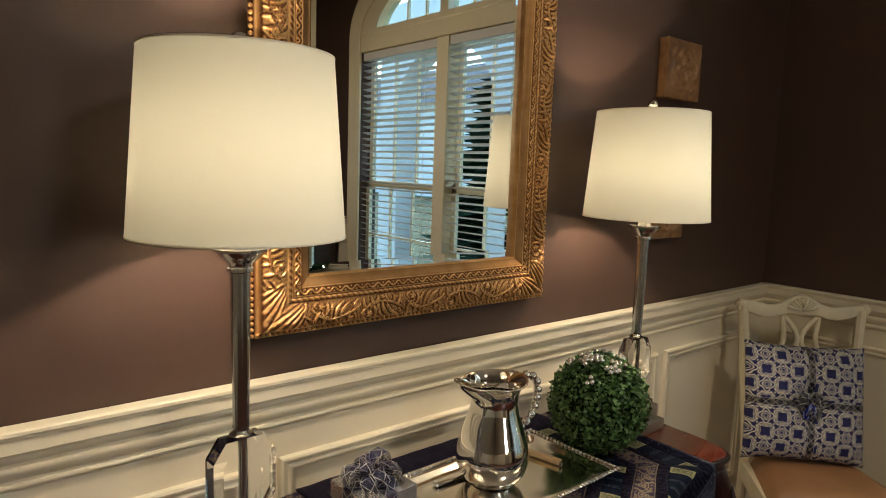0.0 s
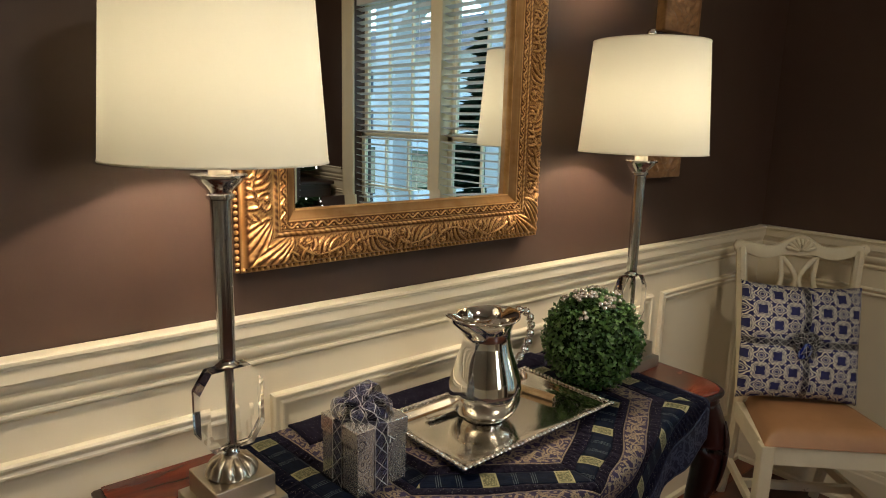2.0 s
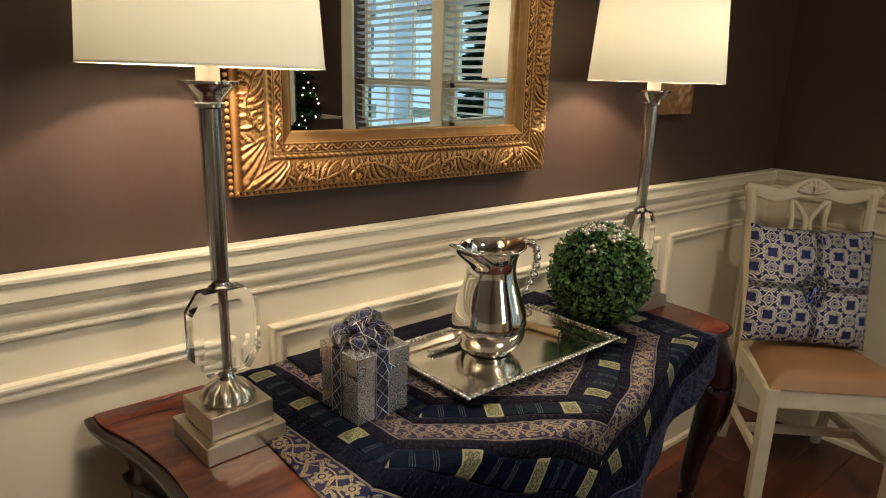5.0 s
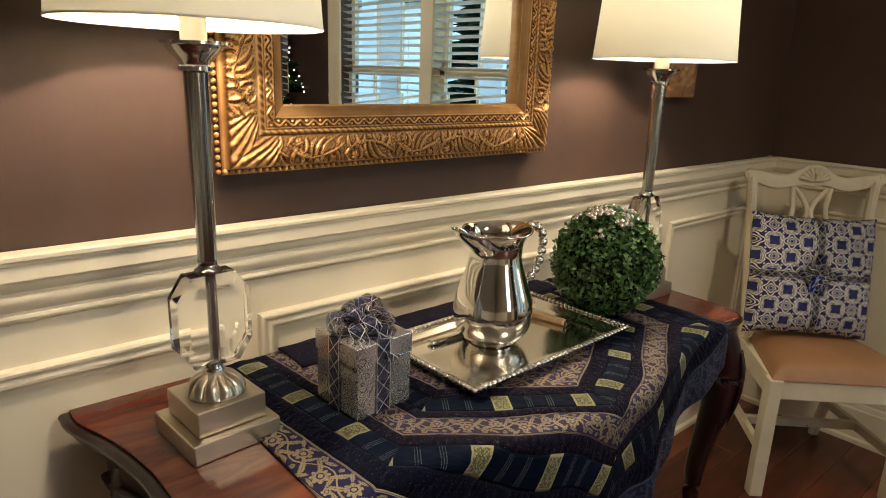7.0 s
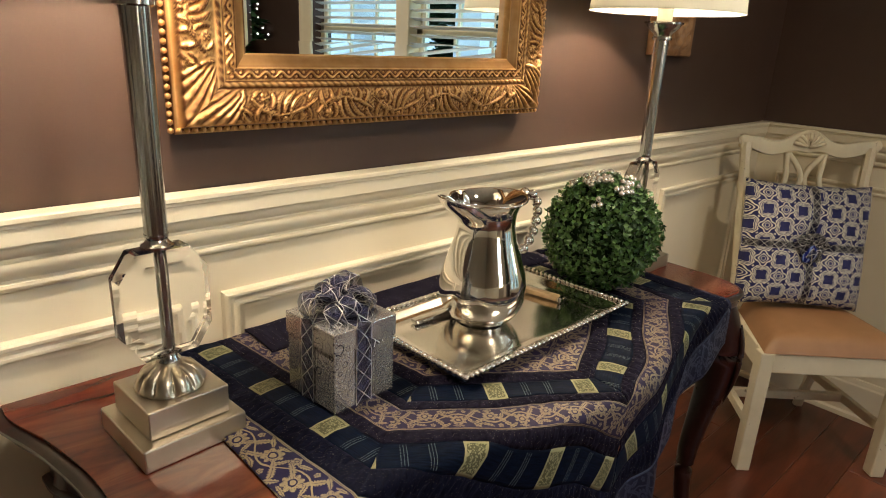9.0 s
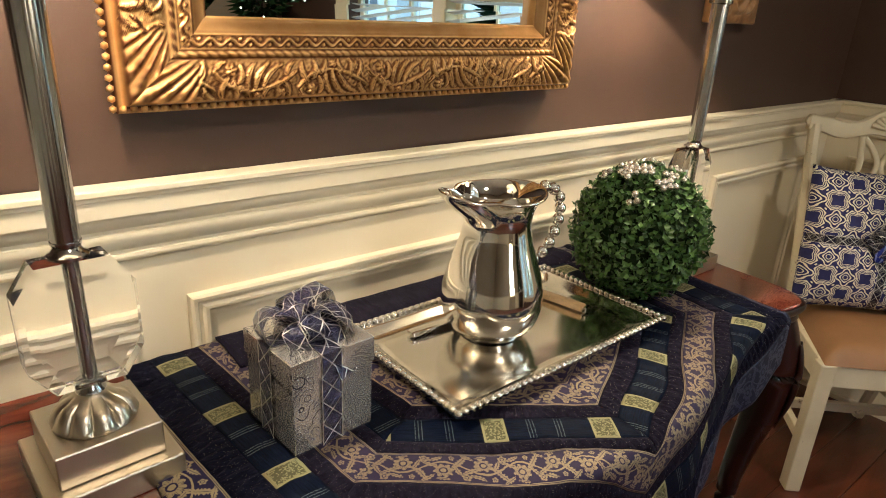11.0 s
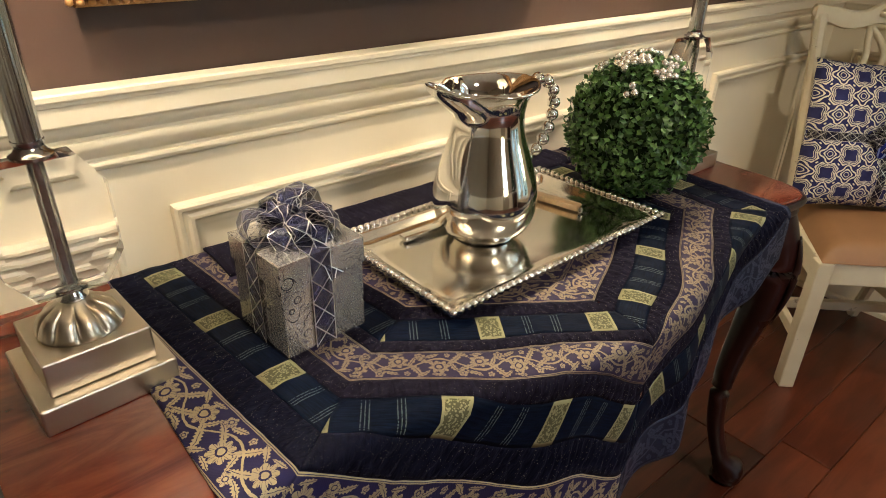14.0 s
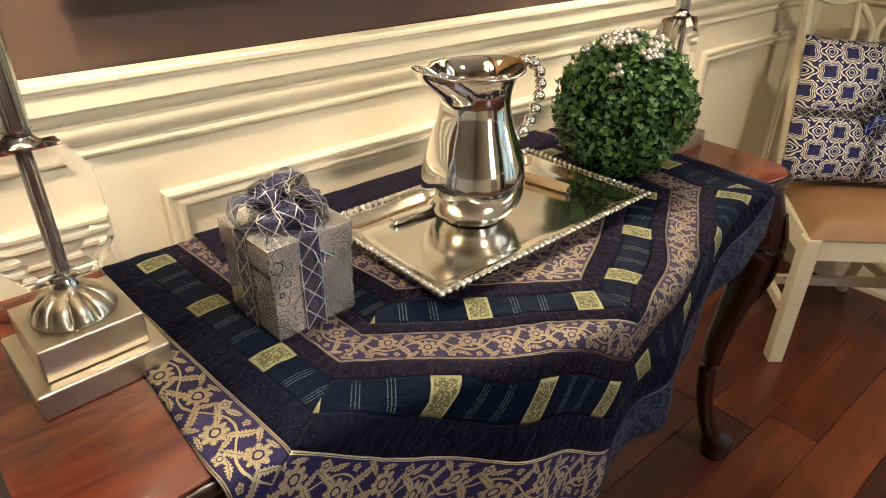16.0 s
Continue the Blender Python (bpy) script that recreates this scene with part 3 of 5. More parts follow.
for s in (-1, 1):
    y0, y1 = (WIN_Y0, MIDY - 0.06) if s < 0 else (MIDY + 0.06, WIN_Y1)
    for k_, (z0, z1, dx) in enumerate(((SILL, 1.31, 0.065), (1.26, HEAD, 0.09))):
        fr = bmesh.new()
        for q in ((y0, y0 + 0.045, z0, z1), (y1 - 0.045, y1, z0, z1), (y0, y1, z0, z0 + 0.05), (y0, y1, z1 - 0.05, z1)):
            box(fr, WX + dx, WX + dx + 0.03, *q, 0.003)
        sash = part("sash", fr, CASING, win)
        for j in (1, 2):
            yy = y0 + 0.045 + (y1 - y0 - 0.09) * j / 3
            part("glazing_bar", B(WX + dx + 0.004, WX + dx + 0.026, yy - 0.008, yy + 0.008, z0 + 0.05, z1 - 0.05), CASING, sash)
        zz = (z0 + z1) / 2
        part("glazing_bar", B(WX + dx + 0.005, WX + dx + 0.025, y0 + 0.045, y1 - 0.045, zz - 0.008, zz + 0.008), CASING, sash)
        pane = part("pane", B(WX + dx + 0.012, WX + dx + 0.016, y0 + 0.045, y1 - 0.045, z0 + 0.05, z1 - 0.05), PANE, sash)
        pane.visible_shadow = False
# arched transom: frame along the arch, mullion, bars, pane
fr = bmesh.new()
rings = []
for i in range(33):
    y = MIDY - half * math.cos(math.pi * i / 32)
    z = ARCH_Z + arch_z(y, half, ARCH_RISE)
    c = Vector((0, MIDY - y, (ARCH_Z - z) if i not in (0, 32) else 0))
    yi = MIDY + (y - MIDY) * 0.80
    zi = ARCH_Z + (z - ARCH_Z) * 0.80
    rings.append([fr.verts.new(p) for p in ((WX - 0.004, y, z), (WX - 0.004, yi, zi), (WX + 0.09, yi, zi), (WX + 0.09, y, z))])
for p, q in zip(rings, rings[1:]):
    for k_ in range(3):
        fr.faces.new((p[k_], p[k_ + 1], q[k_ + 1], q[k_]))
tran = part("transom_frame", fr, CASING, win, smooth=40)
part("glazing_bar", B(WX, WX + 0.09, MIDY - 0.04, MIDY + 0.04, ARCH_Z, ARCH_Z + ARCH_RISE * 0.84), CASING, tran)
part("bottom_rail", B(WX - 0.002, WX + 0.09, MIDY - half * 0.96, MIDY + half * 0.96, ARCH_Z, ARCH_Z + 0.04), CASING, tran)
for o_ in (-0.45, -0.24, 0.24, 0.45):
    part("glazing_bar", B(WX + 0.04, WX + 0.06, MIDY + o_ - 0.008, MIDY + o_ + 0.008, ARCH_Z, ARCH_Z + arch_z(MIDY + o_, half, ARCH_RISE) * 0.82), CASING, tran)
pane = part("pane", B(WX + 0.048, WX + 0.052, MIDY - half * 0.9, MIDY + half * 0.9, ARCH_Z, ARCH_Z + 0.2), PANE, tran)
pane.visible_shadow = False

# blinds, slats open
slat_mesh = None
for s in (-1, 1):
    y0, y1 = (WIN_Y0 + 0.02, MIDY - 0.065) if s < 0 else (MIDY + 0.065, WIN_Y1 - 0.02)
    bl = thing("window_blind", "white wooden venetian blind with open slats", "blind", "blinds in the window")
    part("head_rail", B(WX + 0.005, WX + 0.055, y0, y1, HEAD - 0.06, HEAD - 0.002, 0.004), BLIND, bl)
    if slat_mesh is None:
        slat_mesh = finish(B(-0.024, 0.024, y0 - (y0 + y1) / 2, y1 - (y0 + y1) / 2, -0.0015, 0.0015), "slat", BLIND)
    z = HEAD - 0.09
    while z > SILL + 0.05:
        sl = new("slat", slat_mesh)
        sl.parent = bl
        sl.matrix_local = pose(WX + 0.03, (y0 + y1) / 2, z, 0, 16, 0)
        z -= 0.046
    part("bottom_rail", B(WX + 0.008, WX + 0.052, y0, y1, SILL + 0.012, SILL + 0.032, 0.004), BLIND, bl)
    for yy in (y0 + 0.12, y1 - 0.12):
        part("ladder_cord", B(WX + 0.004, WX + 0.006, yy - 0.001, yy + 0.001, SILL + 0.03, HEAD - 0.06), BLIND, bl)

# ---------------- outdoors, seen in the mirror through the blinds ----------------
solid("ground", B(-300, 400, -300, 300, -0.5, -0.35), GRASS, "dull winter lawn outside the window")
porch = bmesh.new()
PX = 4.3
PM, PH, PR = -4.75, 0.85, 0.62
for i in range(24):
    a0, a1 = math.pi * i / 24, math.pi * (i + 1) / 24
    ya, yb = PM - PH * math.cos(a0), PM - PH * math.cos(a1)
    za, zb = 2.2 + PR * math.sin(a0), 2.2 + PR * math.sin(a1)
    vs = [porch.verts.new(p) for p in ((PX, ya, za), (PX, yb, zb), (PX, yb, 3.4), (PX, ya, 3.4), (PX + 0.3, ya, za), (PX + 0.3, yb, zb), (PX + 0.3, yb, 3.4), (PX + 0.3, ya, 3.4))]
    for q in ((0, 1, 2, 3), (4, 5, 6, 7), (0, 1, 5, 4)):
        porch.faces.new([vs[k_] for k_ in q])
box(porch, PX, PX + 0.3, PM + PH, PM + PH + 0.35, -0.35, 3.4)
box(porch, PX, PX + 0.3, PM - PH - 0.4, PM - PH, -0.35, 3.4)
tagged(new("porch_wall", finish(porch, "porch_wall", BRICKPALE)), "pale porch wall with a round arch", "porch", kind="structure")

far = thing("house", "pale house across the street with grey roof", "house", m=pose(26, -37, -0.4))
part("wall", B(-3, 3, -14, 14, 0, 5.5), BRICKPALE, far)
rf = bmesh.new()
vs = [rf.verts.new(p) for p in ((-3.5, -14.5, 5.4), (3.5, -14.5, 5.4), (0, -14.5, 8), (-3.5, 14.5, 5.4), (3.5, 14.5, 5.4), (0, 14.5, 8))]
for q in ((0, 1, 2), (3, 4, 5), (0, 2, 5, 3), (1, 2, 5, 4), (0, 1, 4, 3)):
    rf.faces.new([vs[k_] for k_ in q])
part("roof", rf, ROOF, far)
for yy in (-10, -6, -2, 2, 6, 10):
    for zz in (1.0, 3.4):
        w_ = part("window", B(-3.08, -3.0, yy - 0.5, yy + 0.5, zz, zz + 1.4), ROOF, far)


def conifer(name, label, category, place, height, radius, leafmat, count, seed, needle=0.12):
    rnd = random.Random(seed)
    t = thing(name, label, category, m=place)
    part("trunk", lathe([(radius * 0.09, 0), (radius * 0.07, height * 0.5), (0.004, height * 0.97)], 8), SIDEWOOD, t, smooth=60)
    bm = bmesh.new()
    for i in range(count):
        h = rnd.random() ** 1.4
        r = radius * (1 - h) * (0.55 + 0.45 * rnd.random()) * (0.85 + 0.15 * math.sin(h * 50))
        a_ = rnd.random() * TAU
        c = Vector((r * math.cos(a_), r * math.sin(a_), height * (0.06 + 0.94 * h)))
        L = needle * (0.6 + 0.8 * rnd.random())
        o = Vector((math.cos(a_), math.sin(a_), -0.25 + 0.5 * rnd.random())).normalized()
        s = Vector((-math.sin(a_), math.cos(a_), rnd.uniform(-0.6, 0.6))).normalized()
        p = [bm.verts.new(c + o * x + s * y_ + Vector((0, 0, z_))) for x, y_, z_ in ((-L, 0, 0), (0, L * 0.35, 0.02), (L, 0, 0), (0, -L * 0.35, 0.02))]
        bm.faces.new((p[0], p[1], p[2]))
        bm.faces.new((p[0], p[2], p[3]))
    tagged(part("foliage", bm, leafmat, t), kind="stuff")
    return t


conifer("evergreen_tree", "dark evergreen tree outside the window", "tree", pose(5.5, -4.75, -0.35), 4.0, 1.15, HEDGE, 4200, 3, 0.2)

# ---------------- floor planks ----------------
plank_meshes = []
for L in (0.9, 1.2, 1.5):
    b = B(-L / 2 + 0.0008, L / 2 - 0.0008, -0.0622, 0.0622, -0.012, 0.0, 0.0022, seg=1)
    plank_meshes.append((L, finish(b, "plank", FLOORWOOD)))
rnd = random.Random(11)
floor_ob = bpy.data.objects["floor"]
rest = bmesh.new()
row_y = -0.05
while row_y > WS + 0.06:
    x = -1.2 + rnd.uniform(-0.9, 0)
    while x < WX:
        L, me = rnd.choice(plank_meshes)
        if x + L > WX + 0.06:            # the last board of a row is cut to the wall
            L = WX + 0.06 - x
            me = None
        if row_y > -2.4:
            if me is None:
                me = finish(B(-L / 2 + 0.0008, L / 2 - 0.0008, -0.0622, 0.0622, -0.012, 0.0, 0.0022, seg=1), "plank", FLOORWOOD)
            o = new("plank", me)
            o.parent = floor_ob
            o.matrix_local = pose(x + L / 2, row_y, rnd.uniform(-0.0008, 0.0), 0, 0, 0 if rnd.random() < 0.5 else 180)
        else:
            box(rest, x + 0.001, x + L - 0.001, row_y - 0.062, row_y + 0.062, -0.012, 0.0)
        x += L
    row_y -= 0.125
tagged(part("far_planks", rest, FLOORWOOD, floor_ob), kind="stuff")
tagged(part("planks_west", B(WW, -2.1, WS, WY, -0.012, -0.002), FLOORWOOD, floor_ob), kind="stuff")

# ---------------- mirror ----------------
MX0, MX1, MZ0, MZ1 = 0.041, 0.836, 1.100, 2.22
FW = 0.112
mir = thing("wall_mirror", "large wall mirror in an ornate carved antique gilt frame", "mirror")


# acanthus scrolls of the frame, one repeat: start, end, bend, half width
REPEAT, BAND = 0.112, 0.052
STROKES = [((0.000, 0.014), (0.056, 0.038), 0.009, 0.0036), ((0.056, 0.038), (0.112, 0.014), 0.004, 0.0036),
           ((0.016, 0.022), (0.008, 0.049), 0.004, 0.0048), ((0.022, 0.026), (0.026, 0.051), -0.004, 0.0050), ((0.030, 0.032), (0.045, 0.050), -0.003, 0.0046),
           ((0.030, 0.030), (0.034, 0.006), 0.004, 0.0046), ((0.042, 0.036), (0.054, 0.005), -0.005, 0.0052), ((0.052, 0.038), (0.074, 0.004), -0.006, 0.0050), ((0.062, 0.037), (0.092, 0.006), -0.006, 0.0044),
           ((0.070, 0.036), (0.064, 0.051), 0.003, 0.0042), ((0.080, 0.032), (0.082, 0.051), -0.004, 0.0048), ((0.090, 0.026), (0.100, 0.050), -0.003, 0.0046),
           ((0.004, 0.012), (0.016, 0.003), -0.003, 0.0036), ((0.096, 0.020), (0.110, 0.003), -0.003, 0.0038)]
BOSSES = [(0.022, 0.012, 0.0075), (0.090, 0.043, 0.0060), (0.056, 0.046, 0.0050)]


def carving(s, t):
    """Height of the carved scrolls, 0 to 1; s along the side, t across the band."""
    n_rep = math.floor(s / REPEAT)
    best = 0.0
    for rep_ in (n_rep, n_rep - 1, n_rep + 1):
        x = s - rep_ * REPEAT
        if x < -0.012 or x > REPEAT + 0.012:
            continue
        y = t if rep_ % 2 == 0 else BAND - t
        for (x0, y0), (x1, y1), bend, wd in STROKES:
            if x < min(x0, x1) - 0.012 or x > max(x0, x1) + 0.012:
                continue
            cx_, cy_ = x1 - x0, y1 - y0
            ln2 = cx_ * cx_ + cy_ * cy_
            a_ = ((x - x0) * cx_ + (y - y0) * cy_) / ln2
            if a_ <= 0 or a_ >= 1:
                continue
            ln = math.sqrt(ln2)
            b_ = ((y - y0) * cx_ - (x - x0) * cy_) / ln - bend * 4 * a_ * (1 - a_)
            w_ = wd * 0.82 * math.sin(math.pi * (0.14 + 0.80 * a_)) ** 0.6
            q = 1 - (b_ / w_) ** 2
            if q > 0:
                best = max(best, math.sqrt(q) * (0.75 + 0.25 * a_) - (0.30 if abs(b_) < 0.0006 else 0.0))
        for bx, by_, br in BOSSES:
            r = math.hypot(x - bx, y - by_)
            if r < br:
                th = math.atan2(y - by_, x - bx)
                best = max(best, (0.65 + 0.35 * math.cos(th * 5)) * (1 - (r / br) ** 2) ** 0.5)
    return best


def frame_height(s, L, v):
    """Depth of the carved frame: s along a side of length L, v from the outer edge (0) to the glass (1)."""
    base = 0.025 + 0.012 * smoothstep(0.06, 0.11, v) + 0.004 * math.sin(math.pi * min(1, max(0, (v - 0.10) / 0.45))) - 0.010 * smoothstep(0.80, 0.99, v)
    h = 0.0
    e = min(s, L - s)            # distance to the nearer corner
    w = v * FW
    if 0.085 < v < 0.55:
        q = (v - 0.085) / 0.465
        env = math.sin(math.pi * q) ** 0.35
        ce = smoothstep(0.080, 0.105, e)
        h = carving(s, q * BAND) * 0.0062 * ce * env
        h += 0.0012 * noise.noise(Vector((s * 300, v * 38, 2.3))) * env * ce
        if e < 0.12:
            th = math.atan2(0.062 - w + 0.02, 0.105 - e + 0.02)
            fan = 0.5 + 0.5 * math.cos(th * 44 + 0.8 * noise.noise(Vector((s * 45, v * 6, 7.7))))
            h += max(0, fan * (0.8 + 0.5 * noise.noise(Vector((s * 120, v * 15, 5.1))))) ** 0.8 * 0.0062 * env * (1 - ce)
    elif 0.575 <= v < 0.645:
        q = (v - 0.575) / 0.07
        h = 0.0036 * (0.35 + 0.65 * abs(math.cos((s + w * 0.9) * math.pi / 0.0125))) * math.sin(math.pi * q) ** 0.6
    elif 0.675 <= v < 0.80:
        q = (v - 0.675) / 0.125
        x = (s / 0.026) % 1.0
        wave = abs(q - 0.5 - 0.28 * math.sin(x * TAU))
        eye = math.hypot((x % 0.5 - 0.25) * 1.8, q - (0.28 if x < 0.5 else 0.72))
        h = 0.0040 * max(math.sqrt(max(0, 1 - (wave / 0.17) ** 2)), math.sqrt(max(0, 1 - (eye / 0.16) ** 2)))
    elif 0.655 <= v < 0.67 or 0.81 <= v < 0.83:
        h = 0.0016
    return base + h


def frame_side(L, place, step, nv=72):
    """place(s, w, depth) puts a point of the side; the ends are mitred."""
    bm = bmesh.new()
    n = int(L / step)
    vs = []
    for i in range(n + 1):
        row = []
        for j in range(nv + 1):
            v = j / nv
            w = v * FW
            s = w + (L - 2 * w) * i / n
            row.append(bm.verts.new(place(s, w, frame_height(s, L, v))))
        vs.append(row)
    for i in range(n):
        for j in range(nv):
            bm.faces.new((vs[i][j], vs[i + 1][j], vs[i + 1][j + 1], vs[i][j + 1]))
    # outer and inner edges back to the wall
    for j, w in ((0, 0), (nv, FW)):
        back = [bm.verts.new(place(w + (L - 2 * w) * i / n, w, 0.0)) for i in range(n + 1)]
        for i in range(n):
            bm.faces.new((vs[i][j], vs[i + 1][j], back[i + 1], back[i]))
    return bm


MY = -0.019
for nm, L, pl, stp in (("frame_rail", MX1 - MX0, lambda s, w, d_: (MX0 + s, MY - d_, MZ0 + w), 0.0016),
                       ("frame_stile", MZ1 - MZ0, lambda s, w, d_: (MX0 + w, MY - d_, MZ0 + s), 0.0020),
                       ("frame_stile", MZ1 - MZ0, lambda s, w, d_: (MX1 - w, MY - d_, MZ0 + s), 0.0020),
                       ("frame_rail", MX1 - MX0, lambda s, w, d_: (MX0 + s, MY - d_, MZ1 - w), 0.010)):
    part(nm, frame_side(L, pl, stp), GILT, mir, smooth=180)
bead = bmesh.new()
for a_, b_ in (((MX0, MZ0), (MX1, MZ0)), ((MX0, MZ0), (MX0, MZ1)), ((MX1, MZ0), (MX1, MZ1))):
    a_, b_ = Vector(a_), Vector(b_)
    n = int((b_ - a_).length / 0.0118)
    inx = Vector((0.0052, 0)) if a_.x == b_.x and a_.x == MX0 else Vector((-0.0052, 0)) if a_.x == b_.x else Vector((0, 0.0052))
    for i in range(n):
        p = a_ + (b_ - a_) * ((i + 0.5) / n) + inx
        bmesh.ops.create_icosphere(bead, subdivisions=1, radius=0.0042, matrix=Matrix.Translation((p.x, MY - 0.0262, p.y)) @ Matrix.Diagonal((1.15, 1, 1.15, 1)))
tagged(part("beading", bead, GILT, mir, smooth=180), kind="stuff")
# glass with a bevelled border
GX0, GX1, GZ0, GZ1, BV = MX0 + FW - 0.004, MX1 - FW + 0.004, MZ0 + FW - 0.004, MZ1 - FW + 0.004, 0.024
gbm = bmesh.new()
oy, iy = MY - 0.0114, MY - 0.0100
o = [gbm.verts.new(p) for p in ((GX0, oy, GZ0), (GX1, oy, GZ0), (GX1, oy, GZ1), (GX0, oy, GZ1))]
n_ = [gbm.verts.new(p) for p in ((GX0 + BV, iy, GZ0 + BV), (GX1 - BV, iy, GZ0 + BV), (GX1 - BV, iy, GZ1 - BV), (GX0 + BV, iy, GZ1 - BV))]
gbm.faces.new(n_)
for i in range(4):
    j = (i + 1) % 4
    gbm.faces.new((o[i], o[j], n_[j], n_[i]))
part("glass", gbm, MIRROR, mir, "bevelled mirror glass")
part("backing", B(MX0 + 0.01, MX1 - 0.01, MY + 0.0002, WY, MZ0 + 0.01, MZ1 - 0.01), SIDEWOOD, mir)

# ---------------- plaques ----------------
def plaque(x0, x1, z0, z1):
    t = thing("wall_plaque", "square carved bronze-brown wooden wall plaque", "plaque", "carved wall plaques", pose((x0 + x1) / 2, WY, (z0 + z1) / 2))
    w, h = (x1 - x0) / 2, (z1 - z0) / 2
    part("board", B(-w, w, -0.034, 0.0, -h, h, 0.004), PLAQUE, t)
    bm = bmesh.new()
    n = 44

    def carve(i, j):
        a_, b_ = 2 * i / n - 1, 2 * j / n - 1
        r = math.hypot(a_, b_)
        th = math.atan2(b_, a_)
        e = max(abs(a_), abs(b_))
        hgt = 0.009 * (0.5 + 0.5 * math.cos(r * 17 - 2.0 * math.cos(4 * th))) * (1 - smoothstep(0.80, 0.95, e)) + 0.002 * noise.noise(Vector((a_ * 9, b_ * 9, x0)))
        return (a_ * w * 0.84, -0.0345 - max(0, hgt) * (1 - smoothstep(0.92, 1, e)), b_ * h * 0.84)
    sheet(bm, carve, n, n)
    part("carving", bm, PLAQUE, t, smooth=180)


plaque(1.362, 1.556, 1.668, 1.85)
plaque(1.330, 1.522, 1.228, 1.41)


# ---------------- console table ----------------
TCX = 0.476


def front_y(x):
    """Serpentine front edge of the table."""
    t = abs(x - TCX)
    return -0.463 - 0.072 * math.cos(min(t / 0.43, 1) * math.pi / 2) ** 2


def outline(grow=0.0):
    """Half outline to the right of the middle, from the back to the middle of the front."""
    side = spline([(0.700, -0.028, 0), (0.697, -0.075, 0), (0.672, -0.155, 0), (0.652, -0.26, 0), (0.648, -0.36, 0), (0.638, -0.43, 0), (0.605, -0.468, 0), (0.560, -0.469, 0)], 6)
    pts = [(p.x, p.y) for p in side] + [(0.52 - 0.52 * i / 14, front_y(TCX + 0.52 - 0.52 * i / 14)) for i in range(15)]
    full = [(TCX + x, y) for x, y in pts] + [(TCX - x, y) for x, y in pts[-2::-1]]
    c = Vector((TCX, -0.24))
    return [Vector((x, y)) + (Vector((x, y)) - c).normalized() * grow for x, y in full]


def slab(levels):
    """A slab from (grow, z) levels of the outline, bottom to top."""
    bm = bmesh.new()
    rings = [[bm.verts.new((p.x, min(p.y, -0.022), z)) for p in outline(gr)] for gr, z in levels]
    n = len(rings[0])
    for p, q in zip(rings, rings[1:]):
        for i in range(n):
            j = (i + 1) % n
            bm.faces.new((p[i], p[j], q[j], q[i]))
    bm.faces.new(rings[0][::-1])
    bm.faces.new(rings[-1])
    return bm


tab = thing("console_table", "dark red mahogany console table with serpentine top and cabriole legs", "table")
top = part("tabletop", slab([(-0.030, H - 0.010), (-0.012, H - 0.0044), (-0.0125, H - 0.001), (-0.015, H)]), MAHOGANY, tab, smooth=40)
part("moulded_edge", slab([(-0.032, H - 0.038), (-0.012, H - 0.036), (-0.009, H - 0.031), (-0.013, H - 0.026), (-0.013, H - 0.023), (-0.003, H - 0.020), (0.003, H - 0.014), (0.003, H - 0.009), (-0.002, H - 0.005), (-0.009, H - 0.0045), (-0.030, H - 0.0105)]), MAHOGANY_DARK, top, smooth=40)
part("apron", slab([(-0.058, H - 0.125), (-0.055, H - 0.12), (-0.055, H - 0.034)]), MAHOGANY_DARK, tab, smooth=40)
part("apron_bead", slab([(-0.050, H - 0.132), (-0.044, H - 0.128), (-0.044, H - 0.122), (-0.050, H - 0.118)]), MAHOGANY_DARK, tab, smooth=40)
for sx in (-1, 1):
    for fb in (0, 1):
        if fb == 0:
            c0, o_ = Vector((TCX + sx * 0.592, -0.427, 0)), Vector((sx * 0.85, -0.52, 0)).normalized()
        else:
            c0, o_ = Vector((TCX + sx * 0.60, -0.075, 0)), Vector((sx, 0.0, 0))
        k_ = 1.0 if fb == 0 else 0.45
        pth = spline([c0 + o_ * d_ * k_ + Vector((0, 0, z)) for d_, z in ((0.0, H - 0.04), (0.018, 0.66), (0.030, 0.60), (0.024, 0.52), (0.004, 0.42), (-0.010, 0.32), (-0.004, 0.21), (0.022, 0.115), (0.050, 0.058), (0.078, 0.024))], 5)

        def rad(t):
            a_ = 0.033 + 0.008 * math.sin(min(1, t / 0.45) * math.pi)
            return a_ * (1 - smoothstep(0.25, 0.72, t)) + smoothstep(0.25, 0.72, t) * 0.0185 + 0.018 * smoothstep(0.82, 0.97, t) - 0.008 * smoothstep(0.97, 1, t)
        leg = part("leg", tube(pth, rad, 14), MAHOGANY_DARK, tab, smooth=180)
        if fb == 0:
            kn = bmesh.new()
            for q in (-0.9, -0.45, 0, 0.45, 0.9):
                side = Vector((-o_.y, o_.x, 0))
                kp = spline([c0 + o_ * (0.02 + 0.042 * math.cos(q) * s1) + side * (math.sin(q) * 0.045 * s1) + Vector((0, 0, z)) for s1, z in ((0.9, 0.665), (1.12, 0.61), (1.05, 0.54), (0.75, 0.47))], 5)
                tube(kp, lambda t: 0.007 * math.sin(math.pi * (0.12 + 0.85 * t)), 8, bm=kn)
            part("knee_carving", kn, MAHOGANY_DARK, leg, smooth=180)
        ft = c0 + o_ * 0.066 * k_
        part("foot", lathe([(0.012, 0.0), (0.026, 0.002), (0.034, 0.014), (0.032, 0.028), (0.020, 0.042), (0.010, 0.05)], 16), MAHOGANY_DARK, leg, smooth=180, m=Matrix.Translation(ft))

